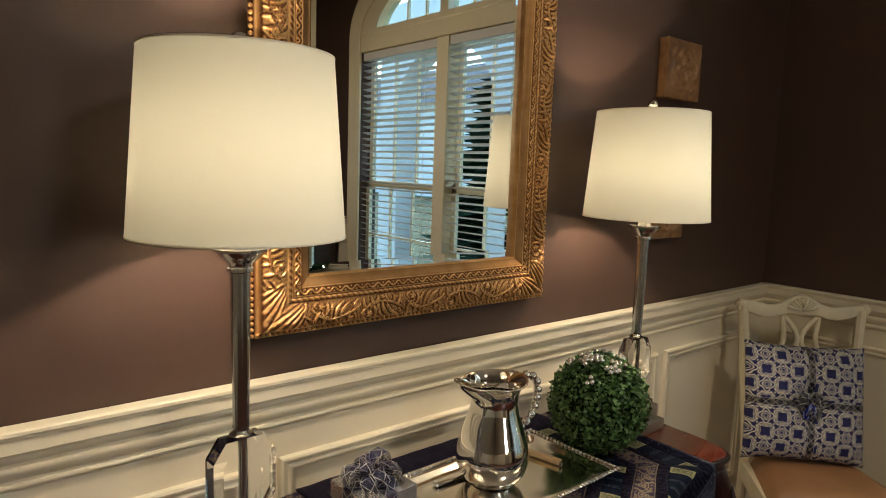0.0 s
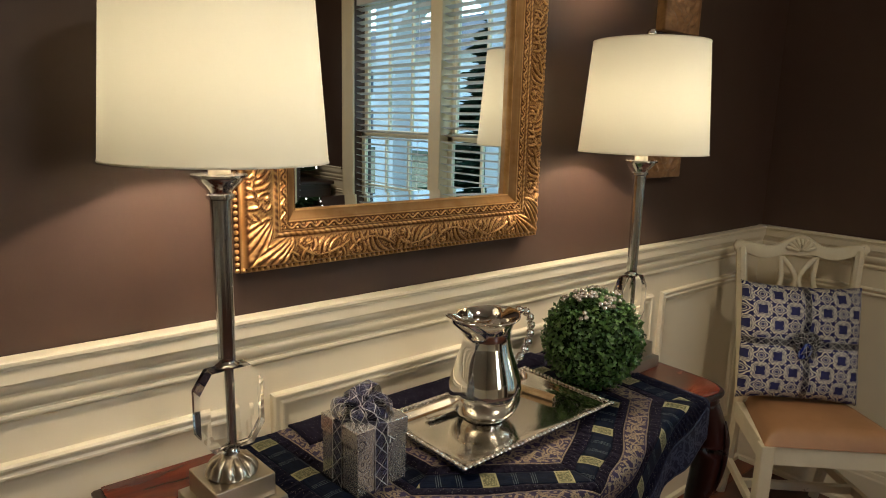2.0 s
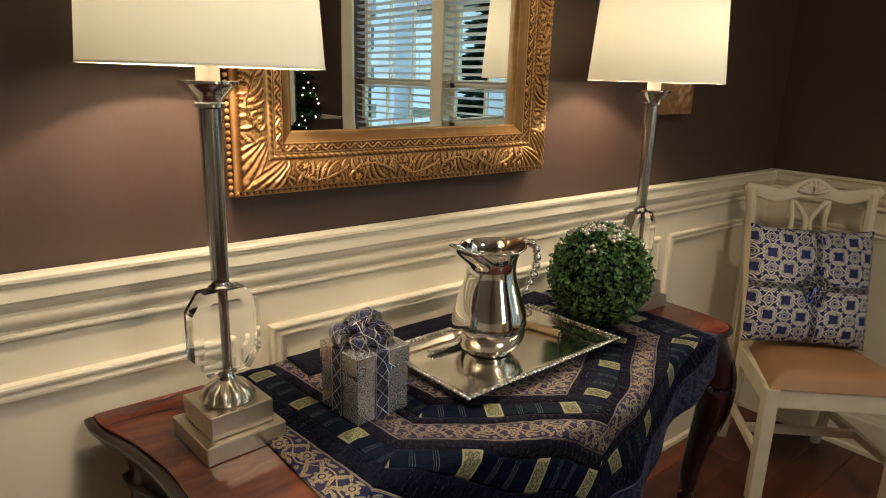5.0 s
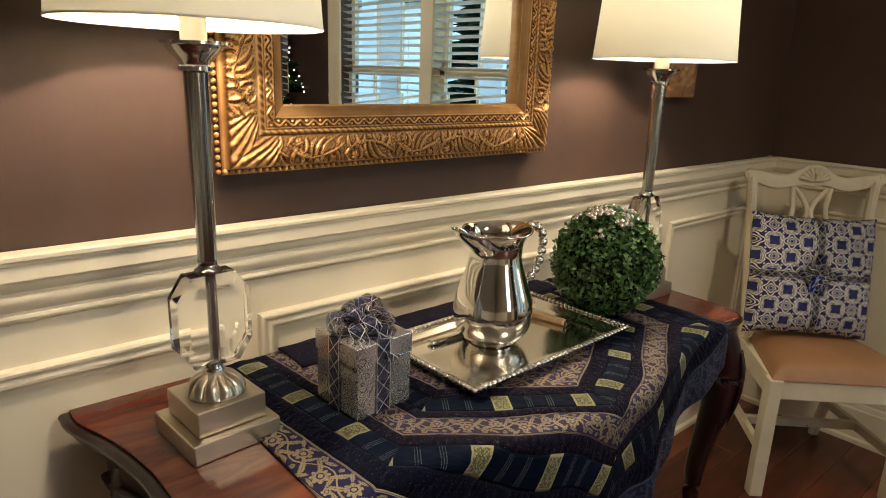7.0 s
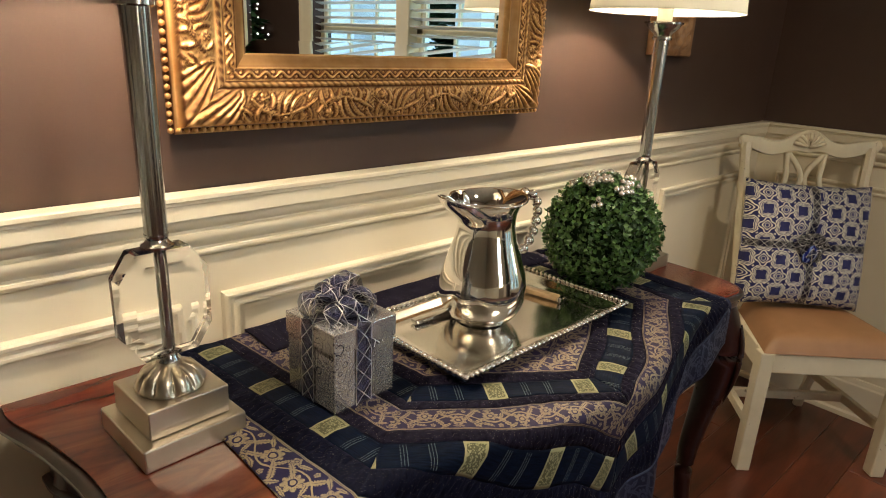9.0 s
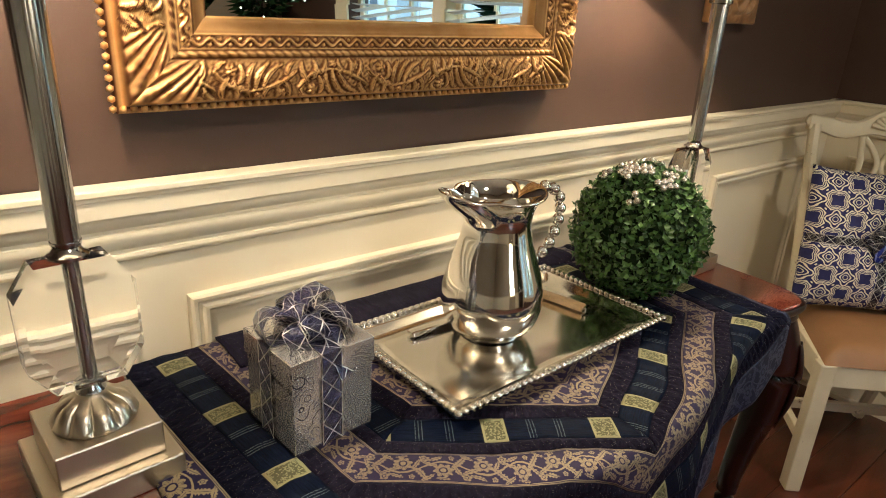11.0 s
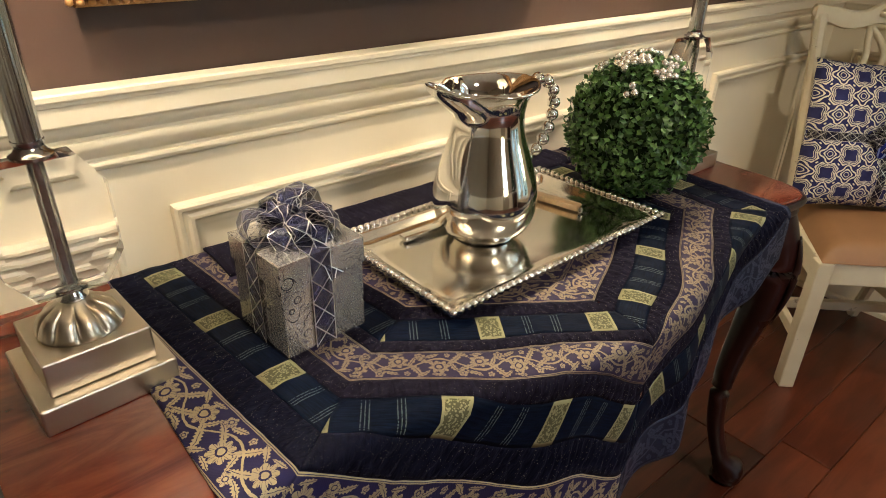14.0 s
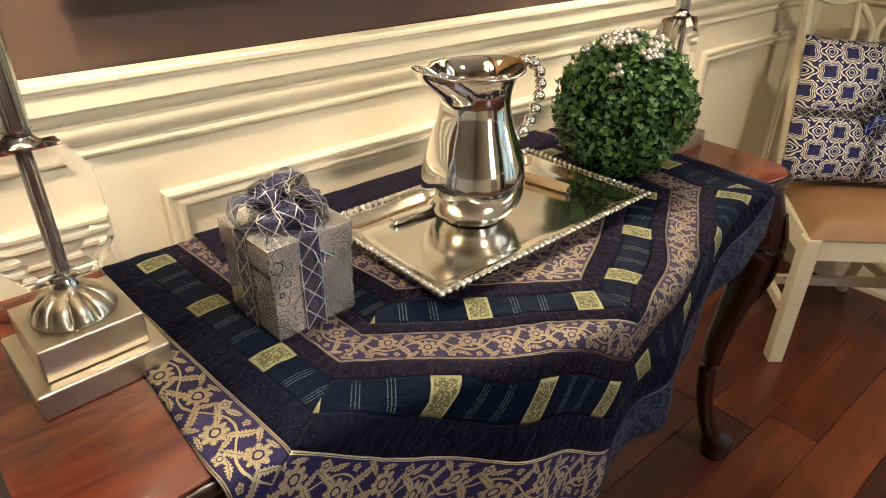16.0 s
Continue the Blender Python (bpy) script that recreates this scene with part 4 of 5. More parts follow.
# ---------------- patchwork cloth ----------------
D0 = 0.148
A0, B0, C0 = Vector((0.144, -0.405)), Vector((0.472, -0.630)), Vector((0.874, -0.404))
LDIR, RDIR = Vector((-0.10, 1)).normalized(), Vector((0.05, 1)).normalized()


def cross_lines(p, d_, q, e):
    det = d_.x * -e.y + e.x * d_.y
    r = q - p
    s = (r.x * -e.y + e.x * r.y) / det
    return p + d_ * s


def ring_points(d_):
    """Corners of the cloth's band border that lies d_ in from the rim."""
    k_ = d_ - D0
    nl, nf, ng, nr = Vector((LDIR.y, -LDIR.x)), (B0 - A0).normalized().orthogonal(), (C0 - B0).normalized().orthogonal(), Vector((-RDIR.y, RDIR.x))
    nf = nf if nf.y > 0 else -nf
    ng = ng if ng.y > 0 else -ng
    kf = k_ * 1.17 if k_ < 0 else k_        # the front bands are cut a little wider
    pl, pf, pg_, pr = A0 + nl * k_, A0 + nf * kf, B0 + ng * kf, C0 + nr * k_
    a_ = cross_lines(pl, LDIR, pf, B0 - A0)
    b_ = cross_lines(pf, B0 - A0, pg_, C0 - B0)
    c_ = cross_lines(pg_, C0 - B0, pr, RDIR)
    back = -0.034
    l_ = pl + LDIR * ((back - pl.y) / LDIR.y)
    r_ = pr + RDIR * ((back - pr.y) / RDIR.y)
    return l_, a_, b_, c_, r_


def drape(p):
    x, y = p.x, p.y
    y += (0.009 * math.sin(x * 17 + 0.4) + 0.004 * math.sin(x * 39)) * smoothstep(-0.34, -0.56, y)
    lift = 0.0
    lim = 0.007 - 0.029 * smoothstep(-0.03, -0.28, y) if y > -0.30 else -0.022
    if x < lim:
        lift = -0.0015
        x = lim + (x - lim) * 0.04
    if x > 0.985:
        x = 0.985 + (x - 0.985) * 0.04
        lift = -0.0012
    z = H + 0.005 + lift + 0.0014 * noise.noise(Vector((x * 22, y * 22, 1.7))) + 0.0012 * noise.noise(Vector((x * 60, y * 60, 4.1)))
    yf = front_y(x) - 0.006
    s = yf - y
    if s <= 0:
        return Vector((x, y, z))
    r = 0.014
    if s < r * math.pi / 2:
        a_ = s / r
        return Vector((x, yf - r * math.sin(a_), z - r * (1 - math.cos(a_))))
    q = s - r * math.pi / 2
    w = math.sin(x * 21 + 0.6) * 0.5 + math.sin(x * 43 + 1.0) * 0.3
    return Vector((x + 0.012 * math.sin(x * 26) * q / 0.3, yf - r - 0.05 * q * (0.3 + w) - 0.012 * smoothstep(0, 0.25, q) * w, z - r - q))


cloth = thing("table_topper", "navy patchwork table topper of velvet, silk and gold brocade bands", "tablecloth")
BANDS = [("brocade_band", -0.022, 0.043, BROCADE, (0, 1)), ("blue_brocade_band", -0.022, 0.043, BROCADE_BLUE, (2, 3)), ("velvet_band", 0.043, 0.083, VELVET, 0.03), ("striped_band", 0.083, 0.126, STRIPED, 0.05), ("velvet_band", 0.126, 0.149, VELVET_V, 0.03),
         ("brocade_band", 0.149, 0.198, BROCADE_IN, 0.05), ("velvet_band", 0.198, 0.218, VELVET_V, 0.03), ("striped_band", 0.218, 0.260, STRIPED, 0.05), ("velvet_band", 0.260, 0.288, VELVET_V, 0.03), ("centre_brocade", 0.288, 0.500, BROCADE_IN, 0.05)]
PHASE = (0.081, -0.015, 0.045, 0.10)
for nm, d0, d1, mat, wid in BANDS:
    bm = bmesh.new()
    rows = max(3, int((d1 - d0) / 0.005))
    rings = [ring_points(d0 + (d1 - d0) * j / rows) for j in range(rows + 1)]
    for sec in (wid if isinstance(wid, tuple) else range(4)):
        L = (rings[0][sec + 1] - rings[0][sec]).length
        cols = max(6, int(L / (0.0032 if "velvet" in nm else 0.006)))

        def place(i, j):
            p, q = rings[j][sec], rings[j][sec + 1]
            t = i / cols
            # the band is puffed a little between its seams
            h = 0.0012 * math.sin(math.pi * j / rows)
            v = drape(p + (q - p) * t)
            if "velvet" in nm:
                h *= 1.2 + 1.9 * math.sin(t * L * 400 + 5 * noise.noise(v * 40))
            out = Vector((0, 0, 1)) if v.z > H - 0.006 else Vector((0, -1, 0.1))
            return v + out * h

        def uvs(i, j):
            p, q = rings[j][sec], rings[j][sec + 1]
            pt = p + (q - p) * (i / cols)
            axis = (rings[0][sec + 1] - rings[0][sec]).normalized()
            org = rings[0][1] if sec < 2 else rings[0][2]
            return ((pt - org).dot(axis) + 2.0 + PHASE[sec], j / rows if nm != "centre_brocade" else (j / rows * (d1 - d0) / 0.052) % 1.0)
        sheet(bm, place, cols, rows, uvs)
    ob = part(nm, bm, mat, cloth, smooth=180)
    sd = ob.modifiers.new("thickness", "SOLIDIFY")
    sd.thickness, sd.offset = 0.0016, -1
# the back of the topper, folded over along the wall
bm = bmesh.new()


def fold(i, j):
    x = 0.135 + 0.72 * i / 90
    y = -0.030 - (0.085 + 0.012 * math.sin(x * 14)) * j / 14
    z = H + 0.0105 + 0.0035 * math.sin(math.pi * j / 14) ** 0.5 + 0.0022 * noise.noise(Vector((x * 18, y * 40, 3.3))) - 0.004 * (j / 14) ** 6
    return Vector((x, y, z))


sheet(bm, fold, 90, 14, lambda i, j: (0.72 * i / 90, j / 14))
ob = part("folded_back", bm, VELVET_V, cloth, smooth=180)
sd = ob.modifiers.new("thickness", "SOLIDIFY")
sd.thickness, sd.offset = 0.004, -1

# ---------------- lamps ----------------
def buffet_lamp(m):
    """Base centre at the table top."""
    t = thing("table_lamp", "tall nickel and crystal buffet lamp with lit ivory drum shade", "lamp", "pair of buffet lamps", m)
    part("plinth_lower", B(-0.064, 0.064, -0.064, 0.064, 0.0, 0.030, 0.0022), NICKEL, t)
    part("plinth_upper", B(-0.050, 0.050, -0.050, 0.050, 0.0304, 0.068, 0.0018), NICKEL, t)
    flute = lambda r, z, a_: r + 0.0062 * (abs(math.sin(a_ * 5)) ** 0.55 - 0.75) * smoothstep(0.099, 0.088, z) * smoothstep(0.0685, 0.073, z)
    dome = [(p.x, p.y) for p in spline([(0.0400, 0.0682, 0), (0.0405, 0.0705, 0), (0.0390, 0.076, 0), (0.0355, 0.083, 0), (0.0300, 0.089, 0), (0.0225, 0.0935, 0), (0.0165, 0.097, 0), (0.0135, 0.100, 0)], 3)]
    part("dome", lathe(dome, 160, flute), NICKEL, t, smooth=75)
    part("collar", lathe([(0.013, 0.100), (0.0145, 0.102), (0.012, 0.106), (0.011, 0.110), (0.0145, 0.113), (0.015, 0.116), (0.010, 0.119)], 32), CHROME, t, smooth=50)
    # cut crystal: flat octagon with wide bevels
    bm = bmesh.new()
    w, h, c_, zc, th = 0.052, 0.066, 0.020, 0.1785, 0.021
    def octa(k_, y):
        ww, hh, cc = w - k_, h - k_, c_ - k_ * 0.35
        return [bm.verts.new((x, y, zc + z)) for x, z in ((-ww + cc, -hh), (ww - cc, -hh), (ww, -hh + cc * 1.5), (ww, hh - cc * 1.5), (ww - cc, hh), (-ww + cc, hh), (-ww, hh - cc * 1.5), (-ww, -hh + cc * 1.5))]
    rg = [octa(0.013, -th), octa(0.0, -th + 0.006), octa(0.0, th - 0.006), octa(0.013, th)]
    for p, q in zip(rg, rg[1:]):
        for i in range(8):
            bm.faces.new((p[i], p[(i + 1) % 8], q[(i + 1) % 8], q[i]))
    bm.faces.new(rg[0])
    bm.faces.new(rg[-1])
    cr = part("crystal", bm, CRYSTAL, t, "clear cut-crystal block")
    cr.visible_shadow = False
    part("inner_rod", lathe([(0.0075, 0.113), (0.0075, 0.2445)], 20), CHROME, t, smooth=50)
    part("pole_foot", lathe([(0.012, 0.2446), (0.018, 0.246), (0.0185, 0.249), (0.014, 0.252), (0.012, 0.256), (0.0135, 0.259), (0.0135, 0.262)], 32), CHROME, t, smooth=50)
    fl_ = lambda r, z, a_: r * (1 + 0.035 * abs(math.sin(a_ * 6)))
    part("pole", lathe([(0.0125, 0.262), (0.0128, 0.30), (0.0145, 0.44), (0.0150, 0.506)], 72, fl_), CHROME, t, smooth=60)
    part("cup", lathe([(0.017, 0.506), (0.0205, 0.508), (0.0205, 0.513), (0.018, 0.515), (0.020, 0.520), (0.027, 0.526), (0.034, 0.534), (0.036, 0.538), (0.0405, 0.5395), (0.0405, 0.543), (0.010, 0.5432)], 40), CHROME, t, smooth=40)
    part("socket", lathe([(0.016, 0.5434), (0.016, 0.575), (0.013, 0.578), (0.013, 0.62)], 24), TRIM, t, smooth=40)
    part("bulb", lathe([(0.012, 0.622), (0.016, 0.642), (0.027, 0.668), (0.030, 0.686), (0.027, 0.703), (0.015, 0.714), (0.0, 0.717)], 24), BULB, t, smooth=180).visible_shadow = False
    z0, z1, r0, r1 = 0.563, 0.829, 0.158, 0.138
    bm = lathe([(r0, z0), (r0 - (r0 - r1) * 0.33, z0 + 0.088), (r0 - (r0 - r1) * 0.66, z0 + 0.177), (r1, z1)], 96, cap=False)
    shade = part("shade", bm, SHADE, t, "ivory fabric drum shade", smooth=180)
    for r, z in ((r0, z0), (r1, z1)):
        part("binding", lathe([(r - 0.0008, z - 0.0012), (r + 0.0008, z - 0.0012), (r + 0.0008, z + 0.0012), (r - 0.0008, z + 0.0012), (r - 0.0008, z - 0.0012)], 72, cap=False), SHADE, shade, smooth=40)
    for k_ in range(3):
        a_ = TAU * k_ / 3
        part("spider_arm", tube([Vector((0.004 * math.cos(a_), 0.004 * math.sin(a_), z1 - 0.004)), Vector((r1 * math.cos(a_), r1 * math.sin(a_), z1 - 0.002))], 0.0014, 6), CHROME, shade)
    part("finial", lathe([(0.004, z1 - 0.01), (0.004, z1 + 0.004), (0.008, z1 + 0.006), (0.0055, z1 + 0.010), (0.011, z1 + 0.015), (0.013, z1 + 0.022), (0.010, z1 + 0.029), (0.0, z1 + 0.033)], 24), CHROME, t, smooth=180)
    return t


LAMPS = [(-0.0575, -0.227), (1.020, -0.220)]
lamp = buffet_lamp(pose(LAMPS[0][0], LAMPS[0][1], H, 0, 0, 4))
copy_thing(lamp, pose(LAMPS[1][0], LAMPS[1][1], H))
for x, y in LAMPS:
    l_ = new("lamp_light", bpy.data.lights.new("lamp_light", "POINT"))
    l_.data.energy, l_.data.color, l_.data.shadow_soft_size = LAMP_W, LAMP_C, 0.013
    l_.location = (x, y, H + 0.684)

# ---------------- gift box ----------------
gift = thing("gift_box", "silver embossed gift box with sheer violet ribbon bow", "gift box", m=pose(0.161, -0.2775, H + 0.0065, 0, 0, 4))
GS = 0.0520
part("body", B(-GS, GS, -GS, GS, 0, 0.085, 0.001), GIFTPAPER, gift)
part("lid", B(-GS - 0.002, GS + 0.002, -GS - 0.002, GS + 0.002, 0.0852, 0.117, 0.001), GIFTPAPER, gift)


def strip(bm, pts, width, across, u0=0.0):
    """A flat ribbon along pts; across is the way its width lies."""
    cum = [0.0]
    for p, q in zip(pts, pts[1:]):
        cum.append(cum[-1] + (q - p).length)
    ax = Vector(across)
    sheet(bm, lambda i, j: pts[i] + ax * (width * (j / 3 - 0.5)), len(pts) - 1, 3, lambda i, j: (u0 + cum[i], j / 3))


rb = bmesh.new()
q = GS + 0.0028
strip(rb, [Vector((-0.004, -q, 0.0)), Vector((-0.004, -q, 0.06)), Vector((-0.004, -q, 0.118)), Vector((-0.004, 0, 0.1182)), Vector((-0.004, q, 0.118)), Vector((-0.004, q, 0.0))], 0.027, (1, 0, 0))
strip(rb, [Vector((-q, 0.004, 0.0)), Vector((-q, 0.004, 0.118)), Vector((0, 0.004, 0.1187)), Vector((q, 0.004, 0.118)), Vector((q, 0.004, 0.0))], 0.027, (0, 1, 0))
part("ribbon", rb, RIBBON, gift)


def bow(parent, m, loops, size, mat, tails, seed, width=0.026):
    rnd_ = random.Random(seed)
    for k_ in range(loops):
        a_ = TAU * k_ / loops * 1.618 * 1.7 + rnd_.uniform(-0.2, 0.2)
        el = radians(rnd_.uniform(8, 78))
        d_ = Vector((math.cos(a_) * math.cos(el), math.sin(a_) * math.cos(el), math.sin(el)))
        s = d_.cross(Vector((0, 0, 1))).normalized()
        up = s.cross(d_).normalized()
        L = size * rnd_.uniform(0.75, 1.1)
        pts = []
        for i in range(15):
            t = i / 14 * TAU
            pts.append(d_ * (L * 0.5 * (1 - math.cos(t))) + up * (L * 0.40 * math.sin(t) * (0.6 + 0.4 * (1 - math.cos(t)) / 2)) + s * (0.004 * math.sin(3 * t)))
        bm = bmesh.new()
        strip(bm, pts, width * rnd_.uniform(0.8, 1.0), s, rnd_.random())
        part("bow_loop", bm, mat, parent, smooth=180, m=m)
    for a_, L in tails:
        d_ = Vector((math.cos(a_), math.sin(a_), 0))
        s = Vector((-d_.y, d_.x, 0))
        pts = [d_ * (L * i / 8) + Vector((0, 0, 0.016 * math.sin(i / 8 * 3.6) - (0.0 if i < 5 else 0.010 * (i - 5)))) for i in range(9)]
        bm = bmesh.new()
        strip(bm, pts, width, s, rnd_.random())
        part("bow_tail", bm, mat, parent, smooth=180, m=m)


bow(gift, Matrix.Translation((-0.004, 0.004, 0.120)), 13, 0.054, RIBBON, ((-0.5, 0.075), (-1.25, 0.065), (0.3, 0.070), (2.6, 0.045)), 5, 0.030)

# ---------------- tray ----------------
tray = thing("serving_tray", "polished silver rectangular tray with beaded rim", "tray", m=pose(0.5105, -0.2640, H + 0.0075, 0, 0, 1.6))
TW, TD = 0.221, 0.127
bm = bmesh.new()
nx, ny = 44, 26


def tray_z(i, j):
    a_, b_ = (2 * i / nx - 1) * TW, (2 * j / ny - 1) * TD
    e = min(TW - abs(a_), TD - abs(b_))
    return (a_, b_, 0.004 + 0.015 * (1 - smoothstep(0.0, 0.030, e)) + 0.0004 * noise.noise(Vector((a_ * 20, b_ * 20, 0))))


sheet(bm, tray_z, nx, ny)
pan = part("pan", bm, TRAYMETAL, tray, smooth=180)
sd = pan.modifiers.new("thickness", "SOLIDIFY")
sd.thickness, sd.offset = 0.003, -1
bead_me = None
per = []
for a_, b_ in (((-TW, -TD), (TW, -TD)), ((TW, -TD), (TW, TD)), ((TW, TD), (-TW, TD)), ((-TW, TD), (-TW, -TD))):
    a_, b_ = Vector(a_), Vector(b_)
    n = round((b_ - a_).length / 0.0112)
    per += [a_.lerp(b_, i / n) for i in range(n)]
bm = bmesh.new()
bmesh.ops.create_icosphere(bm, subdivisions=2, radius=0.0057)
bead_me = finish(bm, "rim_bead", SILVER, 180)
for p in per:
    o_ = new("rim_bead", bead_me)
    o_.parent = tray
    o_.matrix_local = Matrix.Translation((p.x, p.y, 0.0195))

for nm, lab, x, y, rot, L, mat in (("butter_spreader", "small spreader with horn-coloured handle lying on the tray", 0.655, -0.232, -78, 0.098, BONE), ("butter_spreader", "small silver spreader lying flat on the tray", 0.424, -0.190, 0, 0.105, SILVER)):
    kn = thing(nm, lab, "cutlery", m=pose(x, y, H + 0.0135, 0, 0, rot))
    part("handle", B(-L / 2, L / 2, -0.0095, 0.0095, 0.0, 0.011 if mat is BONE else 0.008, 0.0035), mat, kn, smooth=40)
    part("ferrule", B(L / 2 + 0.0002, L / 2 + 0.008, -0.0088, 0.0088, 0.0, 0.0102 if mat is BONE else 0.0045, 0.002), SILVER, kn)

# ---------------- pitcher ----------------
jug = thing("pitcher", "polished silver water pitcher with beaded handle", "pitcher", m=pose(0.4845, -0.242, H + 0.0125, 0, 0, -10))
prof = [(0.0, 0.0), (0.040, 0.0), (0.046, 0.0015), (0.049, 0.004), (0.0605, 0.014), (0.071, 0.030), (0.0765, 0.050), (0.0768, 0.070), (0.0725, 0.094), (0.0645, 0.120), (0.0565, 0.145), (0.0515, 0.165), (0.0505, 0.180), (0.0545, 0.196), (0.063, 0.211), (0.0725, 0.222), (0.0765, 0.2255)]


def jug_shape(n=72, inner=0.0):
    bm = bmesh.new()
    rings = []
    dense = [p for p in spline([(r, z, 0) for r, z in prof], 4)]
    for p in dense:
        r, z = max(0.0, p.x - inner), p.y
        ring = []
        for i in range(n):
            a_ = TAU * i / n
            f_ = smoothstep(0.168, 0.2255, z)
            off = a_ - math.pi
            main = r * (1 - 0.13 * f_)
            # the lip: a round lobe set out from the mouth
            lobe, rho = 0.054 * f_, 0.040
            sn = math.sin(off) * lobe
            reach = lobe * math.cos(off) + math.sqrt(max(0.0, rho * rho - sn * sn)) if math.cos(off) > 0 and abs(sn) < rho else 0.0
            k_ = 0.006
            h_ = max(0.0, 1 - abs(main - reach) / k_)
            rr = max(main, reach if f_ > 0.02 else 0.0) + h_ * h_ * k_ / 4
            near = math.exp(-((1 - math.cos(off)) / 0.10) ** 2)
            pinch = math.exp(-((1 - math.cos(off) - 0.20) / 0.14) ** 2)
            zz = z + f_ * (0.003 * near - 0.005 * pinch + 0.003 * math.cos(2 * off))
            ring.append(bm.verts.new((rr * math.cos(a_), rr * math.sin(a_) , zz)))
        rings.append(ring)
    for p, q in zip(rings, rings[1:]):
        for i in range(n):
            j = (i + 1) % n
            bm.faces.new((p[i], p[j], q[j], q[i]))
    bmesh.ops.remove_doubles(bm, verts=bm.verts[:], dist=1e-6)
    return bm


ob = part("body", jug_shape(), SILVER, jug, smooth=180)
sd = ob.modifiers.new("thickness", "SOLIDIFY")
sd.thickness, sd.offset = 0.0022, -1
lip = [v_.co.copy() for v_ in ob.data.vertices[-72:]]
part("rolled_rim", tube(lip + lip[:2], 0.0021, 8), SILVER, jug, smooth=180)
hp = spline([(0.079, 0, 0.225), (0.091, 0, 0.223), (0.105, 0, 0.213), (0.112, 0, 0.194), (0.111, 0, 0.168), (0.102, 0, 0.140), (0.087, 0, 0.120), (0.072, 0, 0.110)], 12)
cum, last = 0.0, None
hd = part("handle", tube(hp, 0.0032, 8, up=(0, 1, 0)), SILVER, jug, smooth=180)
bm = bmesh.new()
bmesh.ops.create_icosphere(bm, subdivisions=2, radius=0.0098)
hb_me = finish(bm, "handle_bead", SILVER, 180)
gap_ = 0.0172
for p, q in zip(hp, hp[1:]):
    cum += (q - p).length
    if last is None or cum - last >= gap_:
        last = cum
        o_ = new("handle_bead", hb_me)
        o_.parent = hd
        o_.matrix_local = Matrix.Translation(q)

# ---------------- boxwood ball ----------------
BALL, BR = Vector((0.815, -0.262, H + 0.125)), 0.119
ball = thing("boxwood_ball", "green artificial boxwood ball with pearl berries", "topiary ball", m=Matrix.Translation(BALL))
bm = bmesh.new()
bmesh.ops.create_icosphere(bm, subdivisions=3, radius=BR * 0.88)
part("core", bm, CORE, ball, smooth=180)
rnd = random.Random(21)
bm = bmesh.new()
for i in range(5200):
    z = 1 - 2 * (i + 0.5) / 5200
    a_ = i * 2.399963
    n = Vector((math.sqrt(1 - z * z) * math.cos(a_), math.sqrt(1 - z * z) * math.sin(a_), z))
    n = (n + Vector((rnd.gauss(0, 0.04), rnd.gauss(0, 0.04), rnd.gauss(0, 0.04)))).normalized()
    bump_ = 0.05 * noise.noise(n * 3.1) + 0.05 * noise.noise(n * 7)
    c = n * BR * (0.90 + bump_ + rnd.uniform(-0.07, 0.11))
    if c.z < -0.112:
        continue
    d_ = (n * rnd.uniform(0.15, 1.0) + Vector((rnd.gauss(0, 0.6), rnd.gauss(0, 0.6), rnd.gauss(0.1, 0.6)))).normalized()
    s = d_.cross(n)
    s = s.normalized() if s.length > 0.05 else Vector((1, 0, 0))
    up = s.cross(d_)
    L, W = rnd.uniform(0.0075, 0.0120), rnd.uniform(0.0036, 0.0054)
    v0 = bm.verts.new(c - d_ * L * 0.5)
    v1 = bm.verts.new(c + s * W + d_ * L * 0.18 + up * 0.0012)
    v2 = bm.verts.new(c + d_ * L * 0.75)
    v3 = bm.verts.new(c - s * W + d_ * L * 0.18 + up * 0.0012)
    vm = bm.verts.new(c + d_ * L * 0.2)
    for q in ((v0, v1, vm), (v1, v2, vm), (v2, v3, vm), (v3, v0, vm)):
        bm.faces.new(q)
tagged(part("leaves", bm, LEAF, ball), kind="stuff")
bm = bmesh.new()
bmesh.ops.create_icosphere(bm, subdivisions=2, radius=0.0063)
berry = finish(bm, "berry", PEARL, 180)
for k_ in range(13):
    a_, el = rnd.uniform(0, TAU), radians(rnd.choice((38, 46, 54, 62, 70, 78)))
    c = Vector((math.cos(a_) * math.cos(el), math.sin(a_) * math.cos(el), math.sin(el)))
    s = c.cross(Vector((0, 0, 1))).normalized()
    w = s.cross(c)
    turn = rnd.uniform(-0.5, 0.5)
    for j in range(rnd.choice((3, 4, 5, 6))):
        row, col = j % 2, j // 2
        o_ = new("berry", berry)
        o_.parent = ball
        at = c * BR + s * (0.0118 * (col - 1) * math.cos(turn) + 0.006 * row) + w * (0.0108 * row + 0.0118 * (col - 1) * math.sin(turn))
        o_.matrix_local = Matrix.Translation(at.normalized() * BR * rnd.uniform(1.0, 1.045))

# ---------------- chair ----------------
CH_YAW = -44
chair = thing("dining_chair", "cream distressed carved dining chair with tan leather seat", "chair", m=pose(1.598, -0.381, 0, 0, 0, CH_YAW))
